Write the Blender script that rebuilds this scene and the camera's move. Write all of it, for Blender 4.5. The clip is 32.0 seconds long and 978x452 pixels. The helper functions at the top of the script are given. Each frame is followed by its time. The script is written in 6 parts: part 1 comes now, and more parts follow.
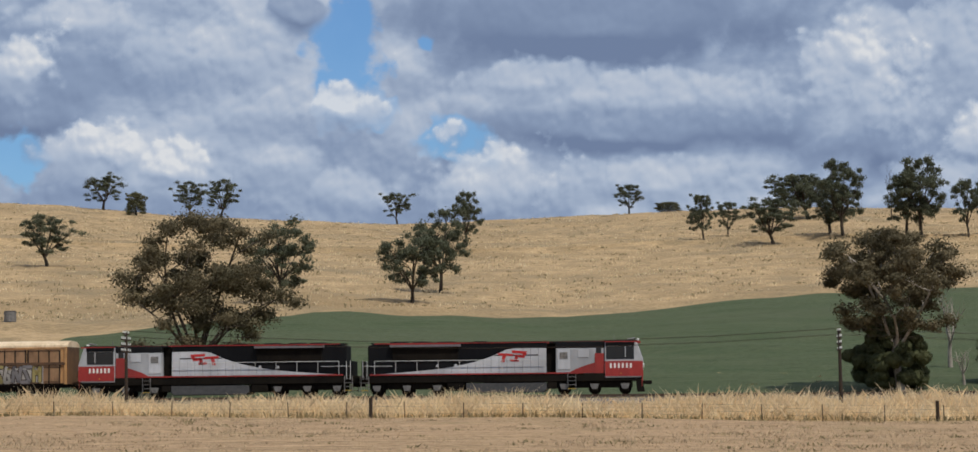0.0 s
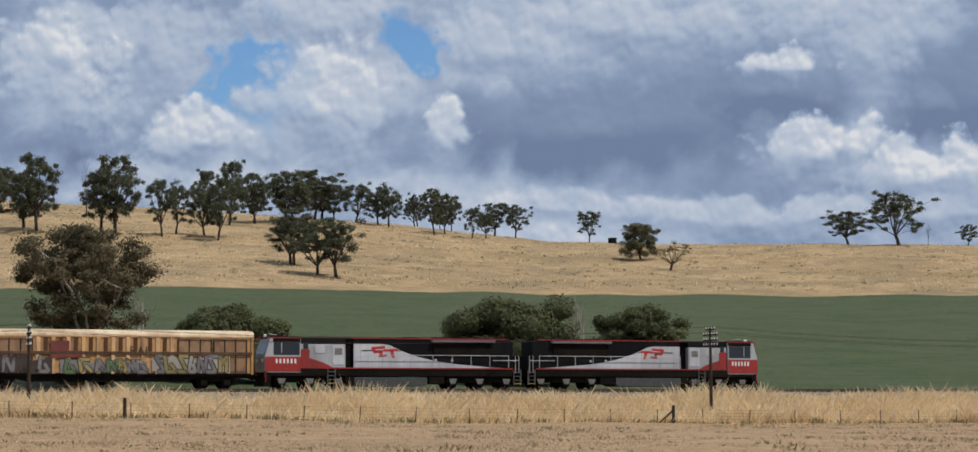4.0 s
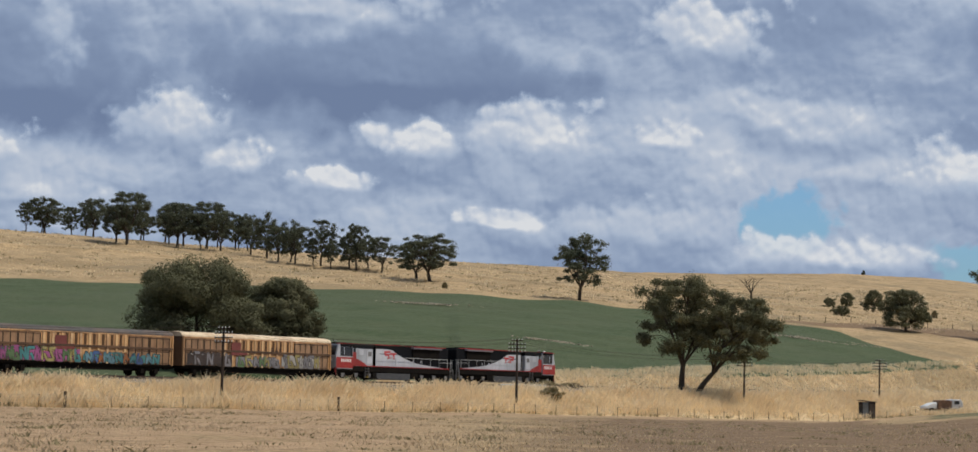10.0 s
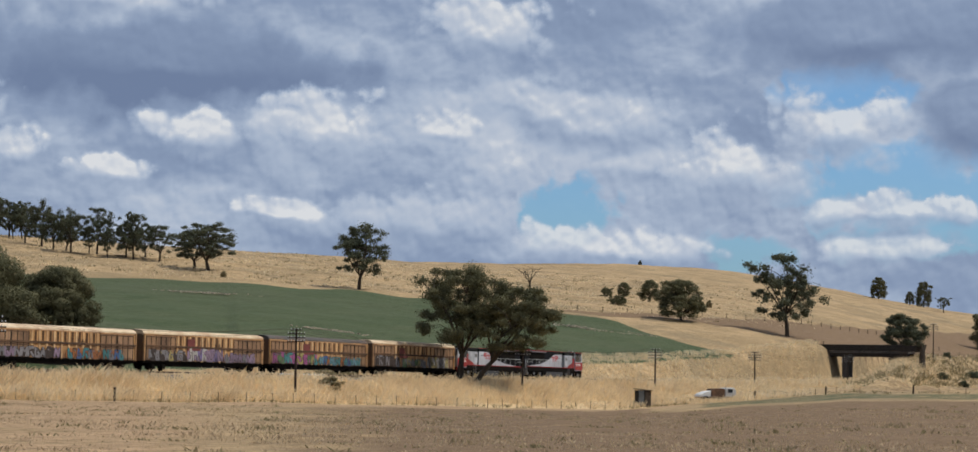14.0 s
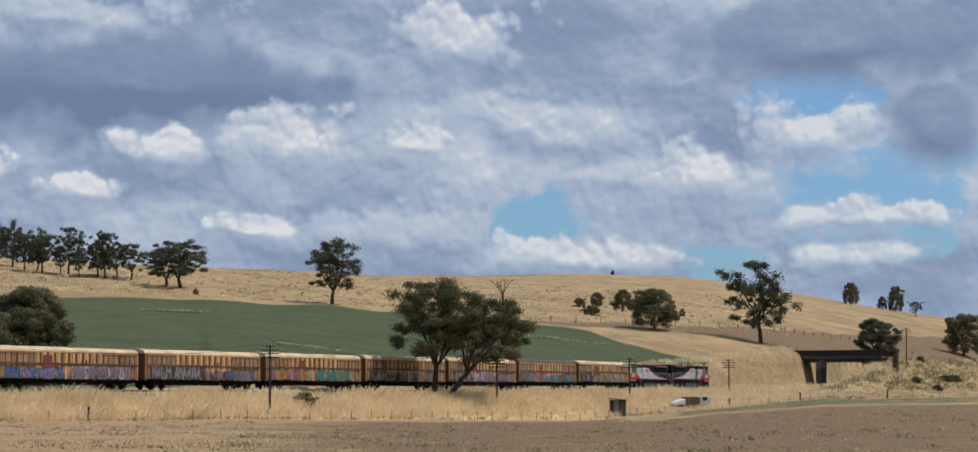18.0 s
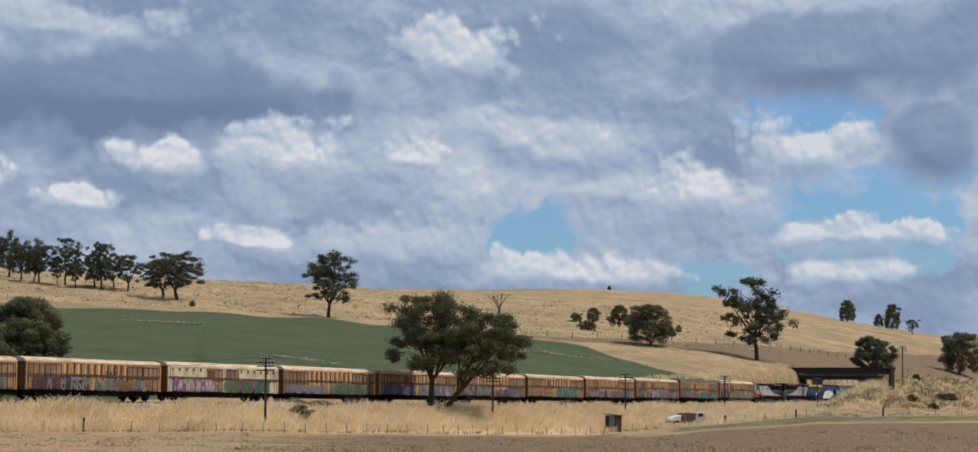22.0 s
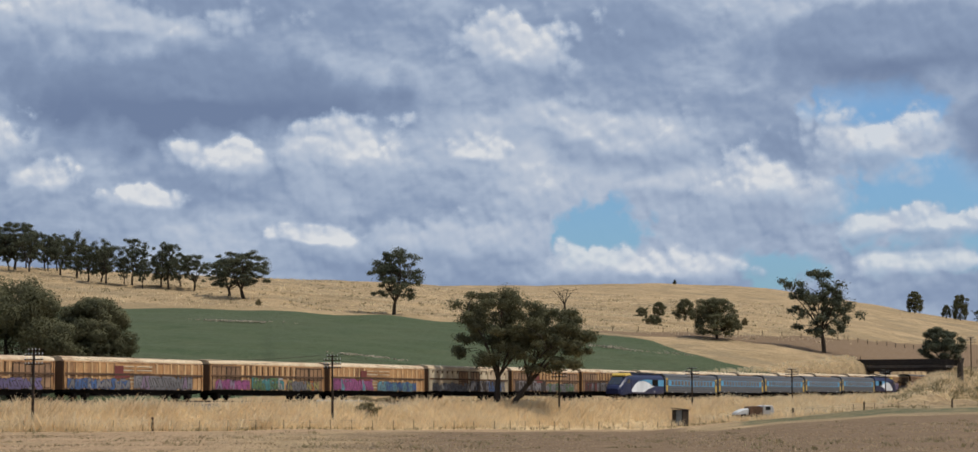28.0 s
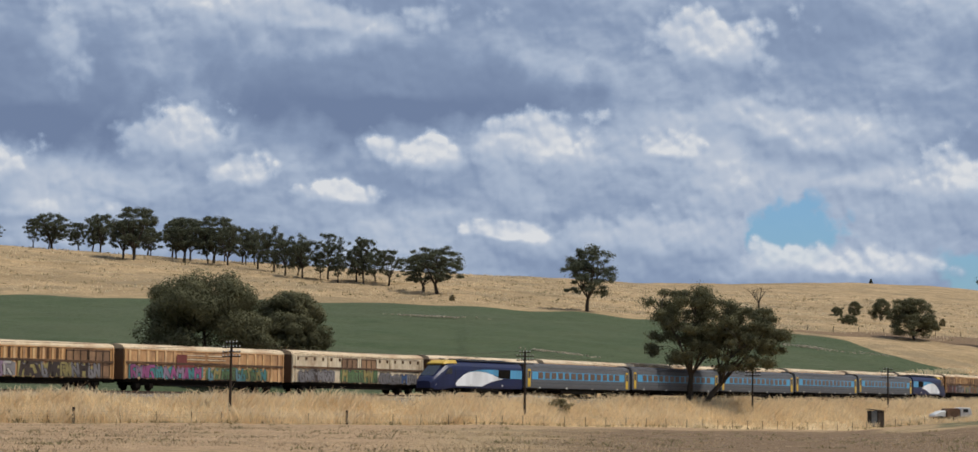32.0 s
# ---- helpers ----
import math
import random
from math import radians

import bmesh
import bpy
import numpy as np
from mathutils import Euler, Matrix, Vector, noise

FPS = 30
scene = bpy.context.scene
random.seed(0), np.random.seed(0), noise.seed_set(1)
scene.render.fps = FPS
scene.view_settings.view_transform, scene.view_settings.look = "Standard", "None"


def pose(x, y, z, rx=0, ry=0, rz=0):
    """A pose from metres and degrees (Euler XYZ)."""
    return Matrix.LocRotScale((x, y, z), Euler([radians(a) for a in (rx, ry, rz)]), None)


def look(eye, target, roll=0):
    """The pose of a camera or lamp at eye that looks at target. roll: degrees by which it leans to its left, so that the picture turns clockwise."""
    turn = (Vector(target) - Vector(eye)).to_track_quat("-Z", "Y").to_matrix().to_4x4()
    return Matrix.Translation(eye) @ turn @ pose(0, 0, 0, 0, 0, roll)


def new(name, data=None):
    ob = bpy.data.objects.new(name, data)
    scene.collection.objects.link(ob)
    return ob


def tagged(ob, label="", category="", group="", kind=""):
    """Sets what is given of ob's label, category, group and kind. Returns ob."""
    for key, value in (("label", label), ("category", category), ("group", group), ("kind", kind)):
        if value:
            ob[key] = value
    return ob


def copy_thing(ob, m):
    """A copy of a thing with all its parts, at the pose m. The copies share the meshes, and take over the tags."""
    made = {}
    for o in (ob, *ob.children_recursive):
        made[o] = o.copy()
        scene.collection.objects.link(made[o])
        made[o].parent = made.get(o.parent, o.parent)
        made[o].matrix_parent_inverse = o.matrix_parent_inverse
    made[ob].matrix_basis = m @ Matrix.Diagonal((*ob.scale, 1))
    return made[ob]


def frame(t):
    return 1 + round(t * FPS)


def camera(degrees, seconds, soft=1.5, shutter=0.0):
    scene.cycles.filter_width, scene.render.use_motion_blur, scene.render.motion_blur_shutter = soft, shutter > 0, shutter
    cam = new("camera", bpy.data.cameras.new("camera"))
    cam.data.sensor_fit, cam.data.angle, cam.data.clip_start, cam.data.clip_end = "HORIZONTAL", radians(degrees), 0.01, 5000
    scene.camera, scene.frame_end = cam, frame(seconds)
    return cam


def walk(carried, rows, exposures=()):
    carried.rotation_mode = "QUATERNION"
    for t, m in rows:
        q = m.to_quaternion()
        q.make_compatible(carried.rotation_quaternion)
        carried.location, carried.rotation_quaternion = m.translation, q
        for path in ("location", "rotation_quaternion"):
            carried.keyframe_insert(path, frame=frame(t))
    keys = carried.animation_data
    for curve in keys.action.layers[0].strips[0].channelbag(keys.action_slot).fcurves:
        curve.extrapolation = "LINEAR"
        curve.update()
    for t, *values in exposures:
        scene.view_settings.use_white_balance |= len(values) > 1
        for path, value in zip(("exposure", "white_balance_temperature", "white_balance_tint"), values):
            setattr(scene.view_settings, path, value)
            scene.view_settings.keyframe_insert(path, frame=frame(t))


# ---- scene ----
# camera: stands in the paddock and pans to the right with the train
EYE = Vector((0.0, 0.0, 1.7))


def aim(yaw, pitch, roll):
    """A pose at the eye; yaw to the left of +y and pitch upwards, in degrees."""
    a, b = radians(yaw), radians(pitch)
    ahead = Vector((-math.sin(a) * math.cos(b), math.cos(a) * math.cos(b), math.sin(b)))
    return look(EYE, EYE + ahead * 100, roll)


cam = camera(24.982, 32.0)
walk(cam, [(t, aim(yaw, pitch, roll)) for t, yaw, pitch, roll in (
    (0, -0.000, 4.781, -0.554), (0.5, -2.207, 4.695, -0.528), (1, -4.524, 4.684, -0.509), (1.5, -7.037, 4.657, -0.505),
    (2, -9.577, 4.607, -0.402), (2.5, -12.199, 4.630, -0.345), (3, -15.018, 4.651, -0.335), (3.5, -17.964, 4.644, -0.264),
    (4, -20.747, 4.586, -0.081), (4.5, -23.538, 4.494, 0.100), (6.5, -33.014, 4.428, 0.537), (7, -35.059, 4.510, 0.626),
    (7.5, -37.225, 4.522, 0.831), (8, -39.243, 4.418, 1.051), (8.5, -41.072, 4.343, 1.146), (9, -42.669, 4.334, 1.205),
    (9.5, -44.213, 4.377, 1.208), (10, -45.942, 4.408, 1.205), (10.5, -47.779, 4.384, 1.154), (11, -49.294, 4.266, 1.229),
    (11.5, -50.249, 4.143, 1.241), (12, -50.771, 4.122, 1.250), (12.5, -51.145, 4.132, 1.187), (13, -51.429, 4.122, 1.138),
    (13.5, -51.531, 4.168, 1.127), (14, -51.669, 4.244, 1.046), (14.5, -51.821, 4.273, 0.973), (16.5, -52.117, 4.561, -0.054),
    (17, -52.207, 4.591, -0.037), (17.5, -52.287, 4.587, -0.023), (18, -52.400, 4.567, -0.044), (18.5, -52.490, 4.579, -0.048),
    (19, -52.484, 4.606, 0.028), (19.5, -52.353, 4.609, 0.153), (20, -52.250, 4.607, 0.319), (20.5, -52.217, 4.664, 0.377),
    (21, -52.180, 4.758, 0.516), (21.5, -52.274, 4.876, 0.497), (22, -52.472, 4.939, 0.444), (22.5, -52.561, 4.996, 0.424),
    (23, -52.566, 5.055, 0.362), (23.5, -52.565, 5.103, 0.179), (24, -52.486, 5.119, 0.062), (24.5, -52.426, 5.041, -0.098),
    (25, -52.325, 4.920, -0.073), (25.5, -52.082, 4.814, -0.020), (27.5, -50.993, 4.822, -0.133), (28, -50.798, 4.825, -0.136),
    (28.5, -50.615, 4.770, -0.078), (29, -50.367, 4.686, 0.075), (29.5, -49.866, 4.639, 0.209), (30, -49.276, 4.646, 0.303),
    (30.5, -48.770, 4.692, 0.369), (31, -48.104, 4.759, 0.440), (31.5, -47.063, 4.776, 0.565), (32, -45.762, 4.718, 0.707))])

# ---- plan: the railway line and the lie of the land ----
LINE_D, LINE_TURN = 169.38, 0.15954      # distance of the line's foot from the eye, and its bearing
_S = np.linspace(-400, 1100, 3001)
_c = np.clip(_S, -260, 420) + 71.52
_tau = np.where(_c > 0, 0.00205 * _c - 0.00000256 * _c ** 2, 0.0)
_lx = np.cumsum(np.cos(_tau)) * 0.5
_ly = np.cumsum(np.sin(_tau)) * 0.5
_lx, _ly = _lx - np.interp(0, _S, _lx), _ly - np.interp(0, _S, _ly) + LINE_D
LINE_X = _lx * math.cos(LINE_TURN) + _ly * math.sin(LINE_TURN)
LINE_Y = -_lx * math.sin(LINE_TURN) + _ly * math.cos(LINE_TURN)
_h = np.unwrap(np.arctan2(np.gradient(LINE_Y), np.gradient(LINE_X)))
LINE_AZ = np.degrees(np.arctan2(LINE_X, LINE_Y))
LINE_R = np.hypot(LINE_X, LINE_Y)


def rail_z(s):
    return 2.8 + 0.000016 * (np.clip(s, -200, 450) - 20) ** 2


def on_line(s, off=0.0):
    """Place and heading at s metres along the freight line, off metres to its far side."""
    h = np.interp(s, _S, _h)
    return (float(np.interp(s, _S, LINE_X) - off * math.sin(h)), float(np.interp(s, _S, LINE_Y) + off * math.cos(h)), float(rail_z(s)), float(h))


def table(az, *pairs):
    return np.interp(az, pairs[0::2], pairs[1::2])


def rise(el):
    return np.tan(np.radians(el))


def profile(az):
    """Distances and heights of the ground along one bearing (degrees clockwise from +y), as arrays of knots."""
    rt = np.interp(az, LINE_AZ, LINE_R)
    st = np.interp(az, LINE_AZ, _S)
    zr = rail_z(st)
    e = 1.7
    c = np.clip(np.cos(np.radians(az) + np.interp(st, _S, _h)), 0.28, 1.0)   # how squarely this bearing meets the line
    rf = table(az, -60, 168, -12, 155, 0, 150, 10, 148, 20, 156, 30, 174, 38, 197, 46, 230, 51, 262, 55, 300, 58, 330, 61, 345, 66, 350, 90, 350)
    ef = table(az, -40, 0, -12, -0.04, -4.6, -0.13, 3.4, -0.24, 11, -0.37, 20, -0.52, 30, -0.54, 38, -0.49, 46, -0.44, 55, -0.46, 58.3, -0.16, 61, 0.08, 66, 0.13, 90, 0.3)
    zf = e + rf * rise(ef)
    cut = table(az, 55, 0, 61.3, 0, 62.6, 1, 70, 1, 80, 0)           # the bank on the near side of the cutting
    rc = rt - 9.6 / c
    zc = zr - 1.2 + table(az, 61.3, 0, 62.6, 7.0, 63, 7.0, 64, 7.7, 65, 8.7, 66, 9.7, 72, 10, 80, 0)
    rb = rt + table(az, -90, 12, 42, 12, 46, 18, 55, 24, 58, 26, 66, 20)
    zb = np.where(az < 45, zr - 0.15, e + rb * rise(table(az, 45, 0.42, 46, 0.48, 49.4, 0.57, 53, 0.71, 55, 0.78, 56.6, 0.88, 58, 1.0, 60, 1.3, 61.2, 1.15, 63, 0.98, 66, 0.9)))
    rg = table(az, -40, 320, -10.8, 300, -5, 335, 0, 350, 10, 400, 20, 430, 30, 450, 45, 460, 50, 480, 55, 490, 58, 500, 60, 530, 62, 620, 64, 720, 66, 800, 70, 900)
    eg = table(az, -40, 2.2, -10.8, 1.9, -9.4, 2.1, -6.4, 2.43, -4.6, 2.58, -2.4, 2.5, 1.9, 2.4, 5.1, 2.67, 8.8, 2.93, 11.4, 3.0, 16, 2.95, 21, 2.84, 27.5, 2.75, 33, 2.7, 41, 2.7, 45, 2.63, 48, 2.5, 50, 2.35, 53.3, 2.1, 55, 1.95, 58, 1.75, 60, 1.6, 63, 1.5, 66, 1.4)
    zg = e + rg * rise(eg)
    rs = table(az, -90, 780, -12, 760, 8, 740, 15, 720, 25, 680, 30, 660, 40, 680, 45, 710, 50, 850, 56, 940, 64, 940, 70, 1150, 90, 1150)
    es = table(az, -60, 4.5, -14, 5.5, -11, 5.4, -7.8, 5.12, -4.6, 5.0, -2.4, 4.9, 1.9, 5.07, 5, 5.18, 8, 5.22, 13, 5.05, 18, 4.73, 20.4, 4.46, 22.3, 4.24, 25.5, 4.15, 29, 4.13, 31.3, 4.09, 34, 4.0, 37.8, 3.8, 42, 3.62, 45, 3.5, 47.5, 3.42, 49.5, 3.31, 52, 3.3, 55, 3.35, 57.4, 3.25, 58.5, 3.12, 60.6, 2.76, 62.1, 2.45, 64, 2.15, 70, 1.5, 90, 1.2)
    zs = e + rs * rise(es)
    ri = rg + (rs - rg) * 0.5
    ei = eg + (es - eg) * 0.62
    zi = e + ri * rise(ei)
    rk = [0 * az, 30 + 0 * az, 80 + 0 * az, rf, rf + 4 + cut * np.maximum(rc - rf - 64, 0), rc, rt - 8.0 / c, rt - 6.2 / c, rt + 2.0 / c, rt + 4.6 / c, np.maximum(rb, rt + 6 / c), rb + 0.45 * (rg - rb), rg, ri, rs, rs + 90, rs + 400, 2600 + 0 * az, 5200 + 0 * az]
    zk = [0 * az, 0 * az, 0.12 + 0 * az, zf, zf + 0.1 + cut * 1.1, zc, zr - 1.1, zr - 0.6, zr - 0.6, zr - 1.0, zb - 0.1, zb + 0.5 * (zg - zb), zg, zi, zs, zs + 2.5, zs - 16, 25 + 0 * az, 12 + 0 * az]
    return np.array(rk), np.array(zk)


def columns(azs, rs):
    """Heights of the ground for bearings azs at the distances rs (bearings x distances)."""
    rk, zk = profile(azs)
    z = np.stack([np.interp(rs, rk[:, i], zk[:, i]) for i in range(len(azs))])
    far = np.stack([np.convolve(np.pad(row, 6, mode="edge"), np.ones(13) / 13, mode="valid") for row in z])
    rt = np.interp(azs, LINE_AZ, LINE_R)[:, None]
    w = np.clip((rs[None, :] - rt - 60) / 60, 0, 1)
    return z * (1 - w) + far * w


RINGS = np.concatenate([np.linspace(0, 60, 13), np.arange(64, 150, 2.0), np.arange(150, 560, 1.5), np.arange(560, 1000, 6.0), np.geomspace(1000, 4800, 24)])
BEARINGS = np.concatenate([np.arange(-180, -18, 3.0), np.arange(-18, 72, 0.15), np.arange(72, 180, 3.0)])
HEIGHTS = columns(BEARINGS, RINGS)


def ground_z(x, y):
    az = math.degrees(math.atan2(x, y))
    r = math.hypot(x, y)
    i = min(max(int(np.searchsorted(BEARINGS, az)) - 1, 0), len(BEARINGS) - 2)
    f = min(max((az - BEARINGS[i]) / (BEARINGS[i + 1] - BEARINGS[i]), 0), 1)
    return float((1 - f) * np.interp(r, RINGS, HEIGHTS[i]) + f * np.interp(r, RINGS, HEIGHTS[i + 1]))


# ---- sky, sun ----
SUN_AZ, SUN_EL = 140.0, 58.0        # bearing clockwise from +y, height
# clouds by kind: bearing, height, half width, half height, in degrees
DARK_CLOUDS = [
    (-12.1, 7.35, 1.94, 0.97), (2.8, 9.94, 6.96, 1.38), (11.2, 6.52, 3.24, 0.81), (3.5, 7.11, 5.83, 0.81), (23.5, 7.03, 5.34, 1.46), (28.2, 7.94, 2.43, 1.13),
    (32.1, 7.61, 1.78, 1.21), (34.1, 7.66, 4.21, 1.62), (43.3, 8.18, 5.66, 1.38),
]
PALE_1_CLOUDS = [
    (-7.3, 9.17, 1.94, 0.97), (-5.7, 7.9, 1.78, 0.97), (3.7, 8, 4.37, 0.78), (11.3, 9.37, 2.43, 0.97), (1.3, 8.52, 1.29, 0.57), (-2.3, 8.87, 0.97, 0.97),
    (-2.2, 7.01, 1.21, 1.38), (-3.6, 5.65, 1.13, 0.81), (4.3, 5.89, 2.43, 0.74), (11.8, 5.71, 1.29, 0.81), (-5.6, 6.49, 1.38, 0.81), (-10.9, 9.91, 1.46, 0.57),
    (12.6, 8.58, 1.94, 1.94), (21.8, 9.06, 3.07, 1), (24.6, 9.68, 3.88, 0.89), (16.1, 9.84, 2.1, 0.78), (30.6, 8.84, 1.13, 1.62), (22.6, 5.02, 2.59, 0.45),
    (26.4, 4.83, 2.27, 0.45), (29.4, 4.79, 1.78, 0.45), (41.2, 9.9, 3.56, 0.52), (34.7, 9.04, 0.58, 1), (33.3, 4.83, 2.59, 0.49), (53.2, 7.22, 1.94, 0.74),
]
PALE_2_CLOUDS = [
    (54.2, 6.95, 2.43, 0.73), (50.1, 4.21, 3.07, 0.81), (55.7, 6, 1.78, 0.73), (52.6, 7.41, 1.13, 0.58), (44, 6.38, 1.07, 0.71),
]
PALE_CLOUDS = PALE_1_CLOUDS + PALE_2_CLOUDS
WHITE_1_CLOUDS = [
    (-3.9, 7.87, 0.81, 0.58), (-0.2, 5.95, 1.7, 1), (9.8, 8, 1.38, 1.38), (9.9, 8.87, 0.68, 0.58), (-10.3, 6.59, 1.17, 0.71), (-8.3, 6.25, 0.97, 0.61),
    (-11.9, 8.7, 0.78, 0.84), (9.9, 8.2, 1.17, 1.26), (16.3, 7.59, 1.7, 1.38), (13.4, 6.76, 1.46, 0.71), (19.5, 6.96, 0.52, 0.78), (28.7, 8.63, 0.94, 0.39),
    (29.3, 6.4, 1.29, 0.65), (32.1, 5.86, 1.62, 0.71), (37.8, 6.83, 1.13, 0.94), (32.1, 5.87, 1.7, 0.68), (30.2, 6.46, 0.49, 0.81), (39.2, 5.87, 0.78, 0.49),
    (42, 5.53, 1, 0.42), (43.9, 6.41, 1.1, 0.58), (47.3, 6.63, 1.54, 0.84), (51.7, 9.29, 1.59, 0.91), (47.1, 6.45, 1.46, 0.94), (50.3, 6.69, 0.71, 0.39),
]
WHITE_2_CLOUDS = [
    (46.2, 4.58, 1.07, 0.32), (57.8, 5.62, 2.02, 1), (60.9, 6.84, 1.7, 0.81), (61.8, 4.64, 2.02, 0.42), (62, 3.69, 1.62, 0.45), (54.9, 3.76, 2.1, 0.52),
]
WHITE_CLOUDS = WHITE_1_CLOUDS + WHITE_2_CLOUDS
BLUE_GAPS = [
    (-3.7, 9.43, 0.94, 1.54), (-0.7, 6.84, 0.97, 0.58), (-1.5, 9.51, 0.26, 0.29), (-12.3, 6.28, 0.58, 0.73), (14.6, 8.3, 1.1, 1.07), (18.9, 9.38, 0.58, 0.68),
    (53.8, 4.52, 1.05, 0.63), (61, 7.83, 1.46, 0.58), (62.3, 5.49, 2.43, 1.29), (58.2, 3.75, 0.97, 0.55), (62.9, 3.95, 1.78, 0.49),
]
NEAR_DARK_CLOUDS = [
    (-5.1, 10.39, 0.73, 0.49), (61.3, 9.14, 3.88, 1.1), (63.8, 6.91, 1.21, 1.17),
]


def sky_world():
    """A blue Nishita sky behind broken cumulus: grey-blue bases, white tops, a few gaps."""
    world = bpy.data.worlds.new("sky")
    scene.world = world
    world.use_nodes = True
    nt = world.node_tree
    nt.nodes.clear()
    N, L = nt.nodes.new, nt.links.new

    def math_node(op, a, b=None, c=None):
        n = N("ShaderNodeMath")
        n.operation = op
        for i, v in enumerate((a, b, c)):
            if v is None:
                continue
            if isinstance(v, (int, float)):
                n.inputs[i].default_value = v
            else:
                L(v, n.inputs[i])
        return n.outputs[0]

    def vec_node(op, a, b=None, c=None):
        n = N("ShaderNodeVectorMath")
        n.operation = op
        for i, v in enumerate((a, b, c)):
            if v is None:
                continue
            if isinstance(v, tuple):
                n.inputs[i].default_value = v
            else:
                L(v, n.inputs[i])
        return n.outputs["Value"] if op == "LENGTH" else n.outputs[0]

    def ramp(v, lo, hi, out_lo=0.0, out_hi=1.0):
        n = N("ShaderNodeMapRange")
        n.interpolation_type = "SMOOTHSTEP"
        L(v, n.inputs[0])
        for i, x in enumerate((lo, hi, out_lo, out_hi)):
            n.inputs[1 + i].default_value = x
        return n.outputs[0]

    def grain(vec, scale, detail, rough):
        n = N("ShaderNodeTexNoise")
        L(vec, n.inputs["Vector"])
        n.inputs["Scale"].default_value, n.inputs["Detail"].default_value, n.inputs["Roughness"].default_value = scale, detail, rough
        return n

    co = N("ShaderNodeTexCoord").outputs["Generated"]
    sep = N("ShaderNodeSeparateXYZ")
    L(co, sep.inputs[0])
    az = math_node("MULTIPLY", math_node("ARCTAN2", sep.outputs[0], sep.outputs[1]), 57.2958)
    el = math_node("MULTIPLY", math_node("ARCSINE", sep.outputs[2]), 57.2958)
    com = N("ShaderNodeCombineXYZ")
    L(az, com.inputs[0])
    L(el, com.inputs[1])
    com.inputs[2].default_value = 3.7
    p = com.outputs[0]
    # billowing outlines: the bearing and height are shaken by noise and broken up into round puffs
    big = grain(p, 0.38, 4, 0.55)
    shake = vec_node("MULTIPLY_ADD", big.outputs["Color"], (1.5, 0.9, 0.0), (-0.75, -0.45, 0.0))
    q = vec_node("ADD", p, shake)

    def puff_field(at):
        small = grain(at, 1.1, 5, 0.6)
        ripple = vec_node("MULTIPLY_ADD", small.outputs["Color"], (0.55, 0.45, 0.0), (-0.275, -0.225, 0.0))
        n = N("ShaderNodeTexVoronoi")
        n.feature = "SMOOTH_F1"
        L(vec_node("ADD", at, ripple), n.inputs["Vector"])
        for key, val in (("Scale", 0.75), ("Detail", 2.0), ("Roughness", 0.5), ("Lacunarity", 2.2), ("Smoothness", 0.35)):
            n.inputs[key].default_value = val
        return n.outputs["Distance"], small.outputs["Fac"]

    v, f = puff_field(p)
    v2, f2 = puff_field(vec_node("ADD", p, (0.06, 0.14, 0.0)))        # the same field a little towards the sun
    relief = math_node("MULTIPLY", math_node("SUBTRACT", v2, v), 0.9)
    relief = math_node("MULTIPLY_ADD", math_node("SUBTRACT", f, f2), 0.45, relief)
    frill = math_node("MULTIPLY_ADD", v, 0.62, math_node("MULTIPLY_ADD", f, -0.8, -0.22))
    flat = N("ShaderNodeMapping")
    L(q, flat.inputs[0])
    flat.inputs["Scale"].default_value = (0.16, 0.42, 1.0)
    wide = grain(flat.outputs[0], 1.0, 5, 0.55).outputs["Fac"]

    def lerp(fac, a, b):
        n = N("ShaderNodeMix")
        for val, s in ((fac, n.inputs["Factor"]), (a, n.inputs["A"]), (b, n.inputs["B"])):
            if isinstance(val, (int, float)):
                s.default_value = val
            else:
                L(val, s)
        return n.outputs["Result"]

    def nearest(at, group, rough):
        """Distance to the nearest cloud of a group, 1 at its outline, broken up by the puffs."""
        acc = None
        for a, e, ra, re in group:
            d = vec_node("LENGTH", vec_node("MULTIPLY_ADD", at, (0.86 / ra, 0.86 / re, 0.0), (-0.86 * a / ra, -0.86 * e / re, 0.0)))
            acc = d if acc is None else math_node("MINIMUM", acc, d)
        return acc, math_node("MULTIPLY_ADD", frill, rough, acc)

    q_up = vec_node("ADD", q, (0.08, 0.34, 0.0))

    def layer(under, group, rough, crisp, low, high, most):
        """Lays a group of clouds over a tone: crisp bright heads, soft grey feet."""
        plain, d = nearest(q, group, rough)
        up = ramp(math_node("SUBTRACT", nearest(q_up, group, rough)[0], plain), -0.28, 0.42)
        inner = math_node("MULTIPLY_ADD", up, crisp - 0.20, 0.20)
        n = N("ShaderNodeMapRange")
        n.interpolation_type = "SMOOTHSTEP"
        L(d, n.inputs[0])
        n.inputs[1].default_value = 1.10
        L(inner, n.inputs[2])
        cover = math_node("MULTIPLY", n.outputs[0], most)
        return lerp(cover, under, math_node("MULTIPLY_ADD", up, high - low, low)), cover

    tone = ramp(wide, 0.34, 0.68, 0.24, 0.74)
    tone, _ = layer(tone, DARK_CLOUDS, 0.85, 0.62, -0.10, 0.24, 0.97)
    tone, _ = layer(tone, PALE_CLOUDS, 1.15, 0.62, 0.36, 0.74, 0.84)
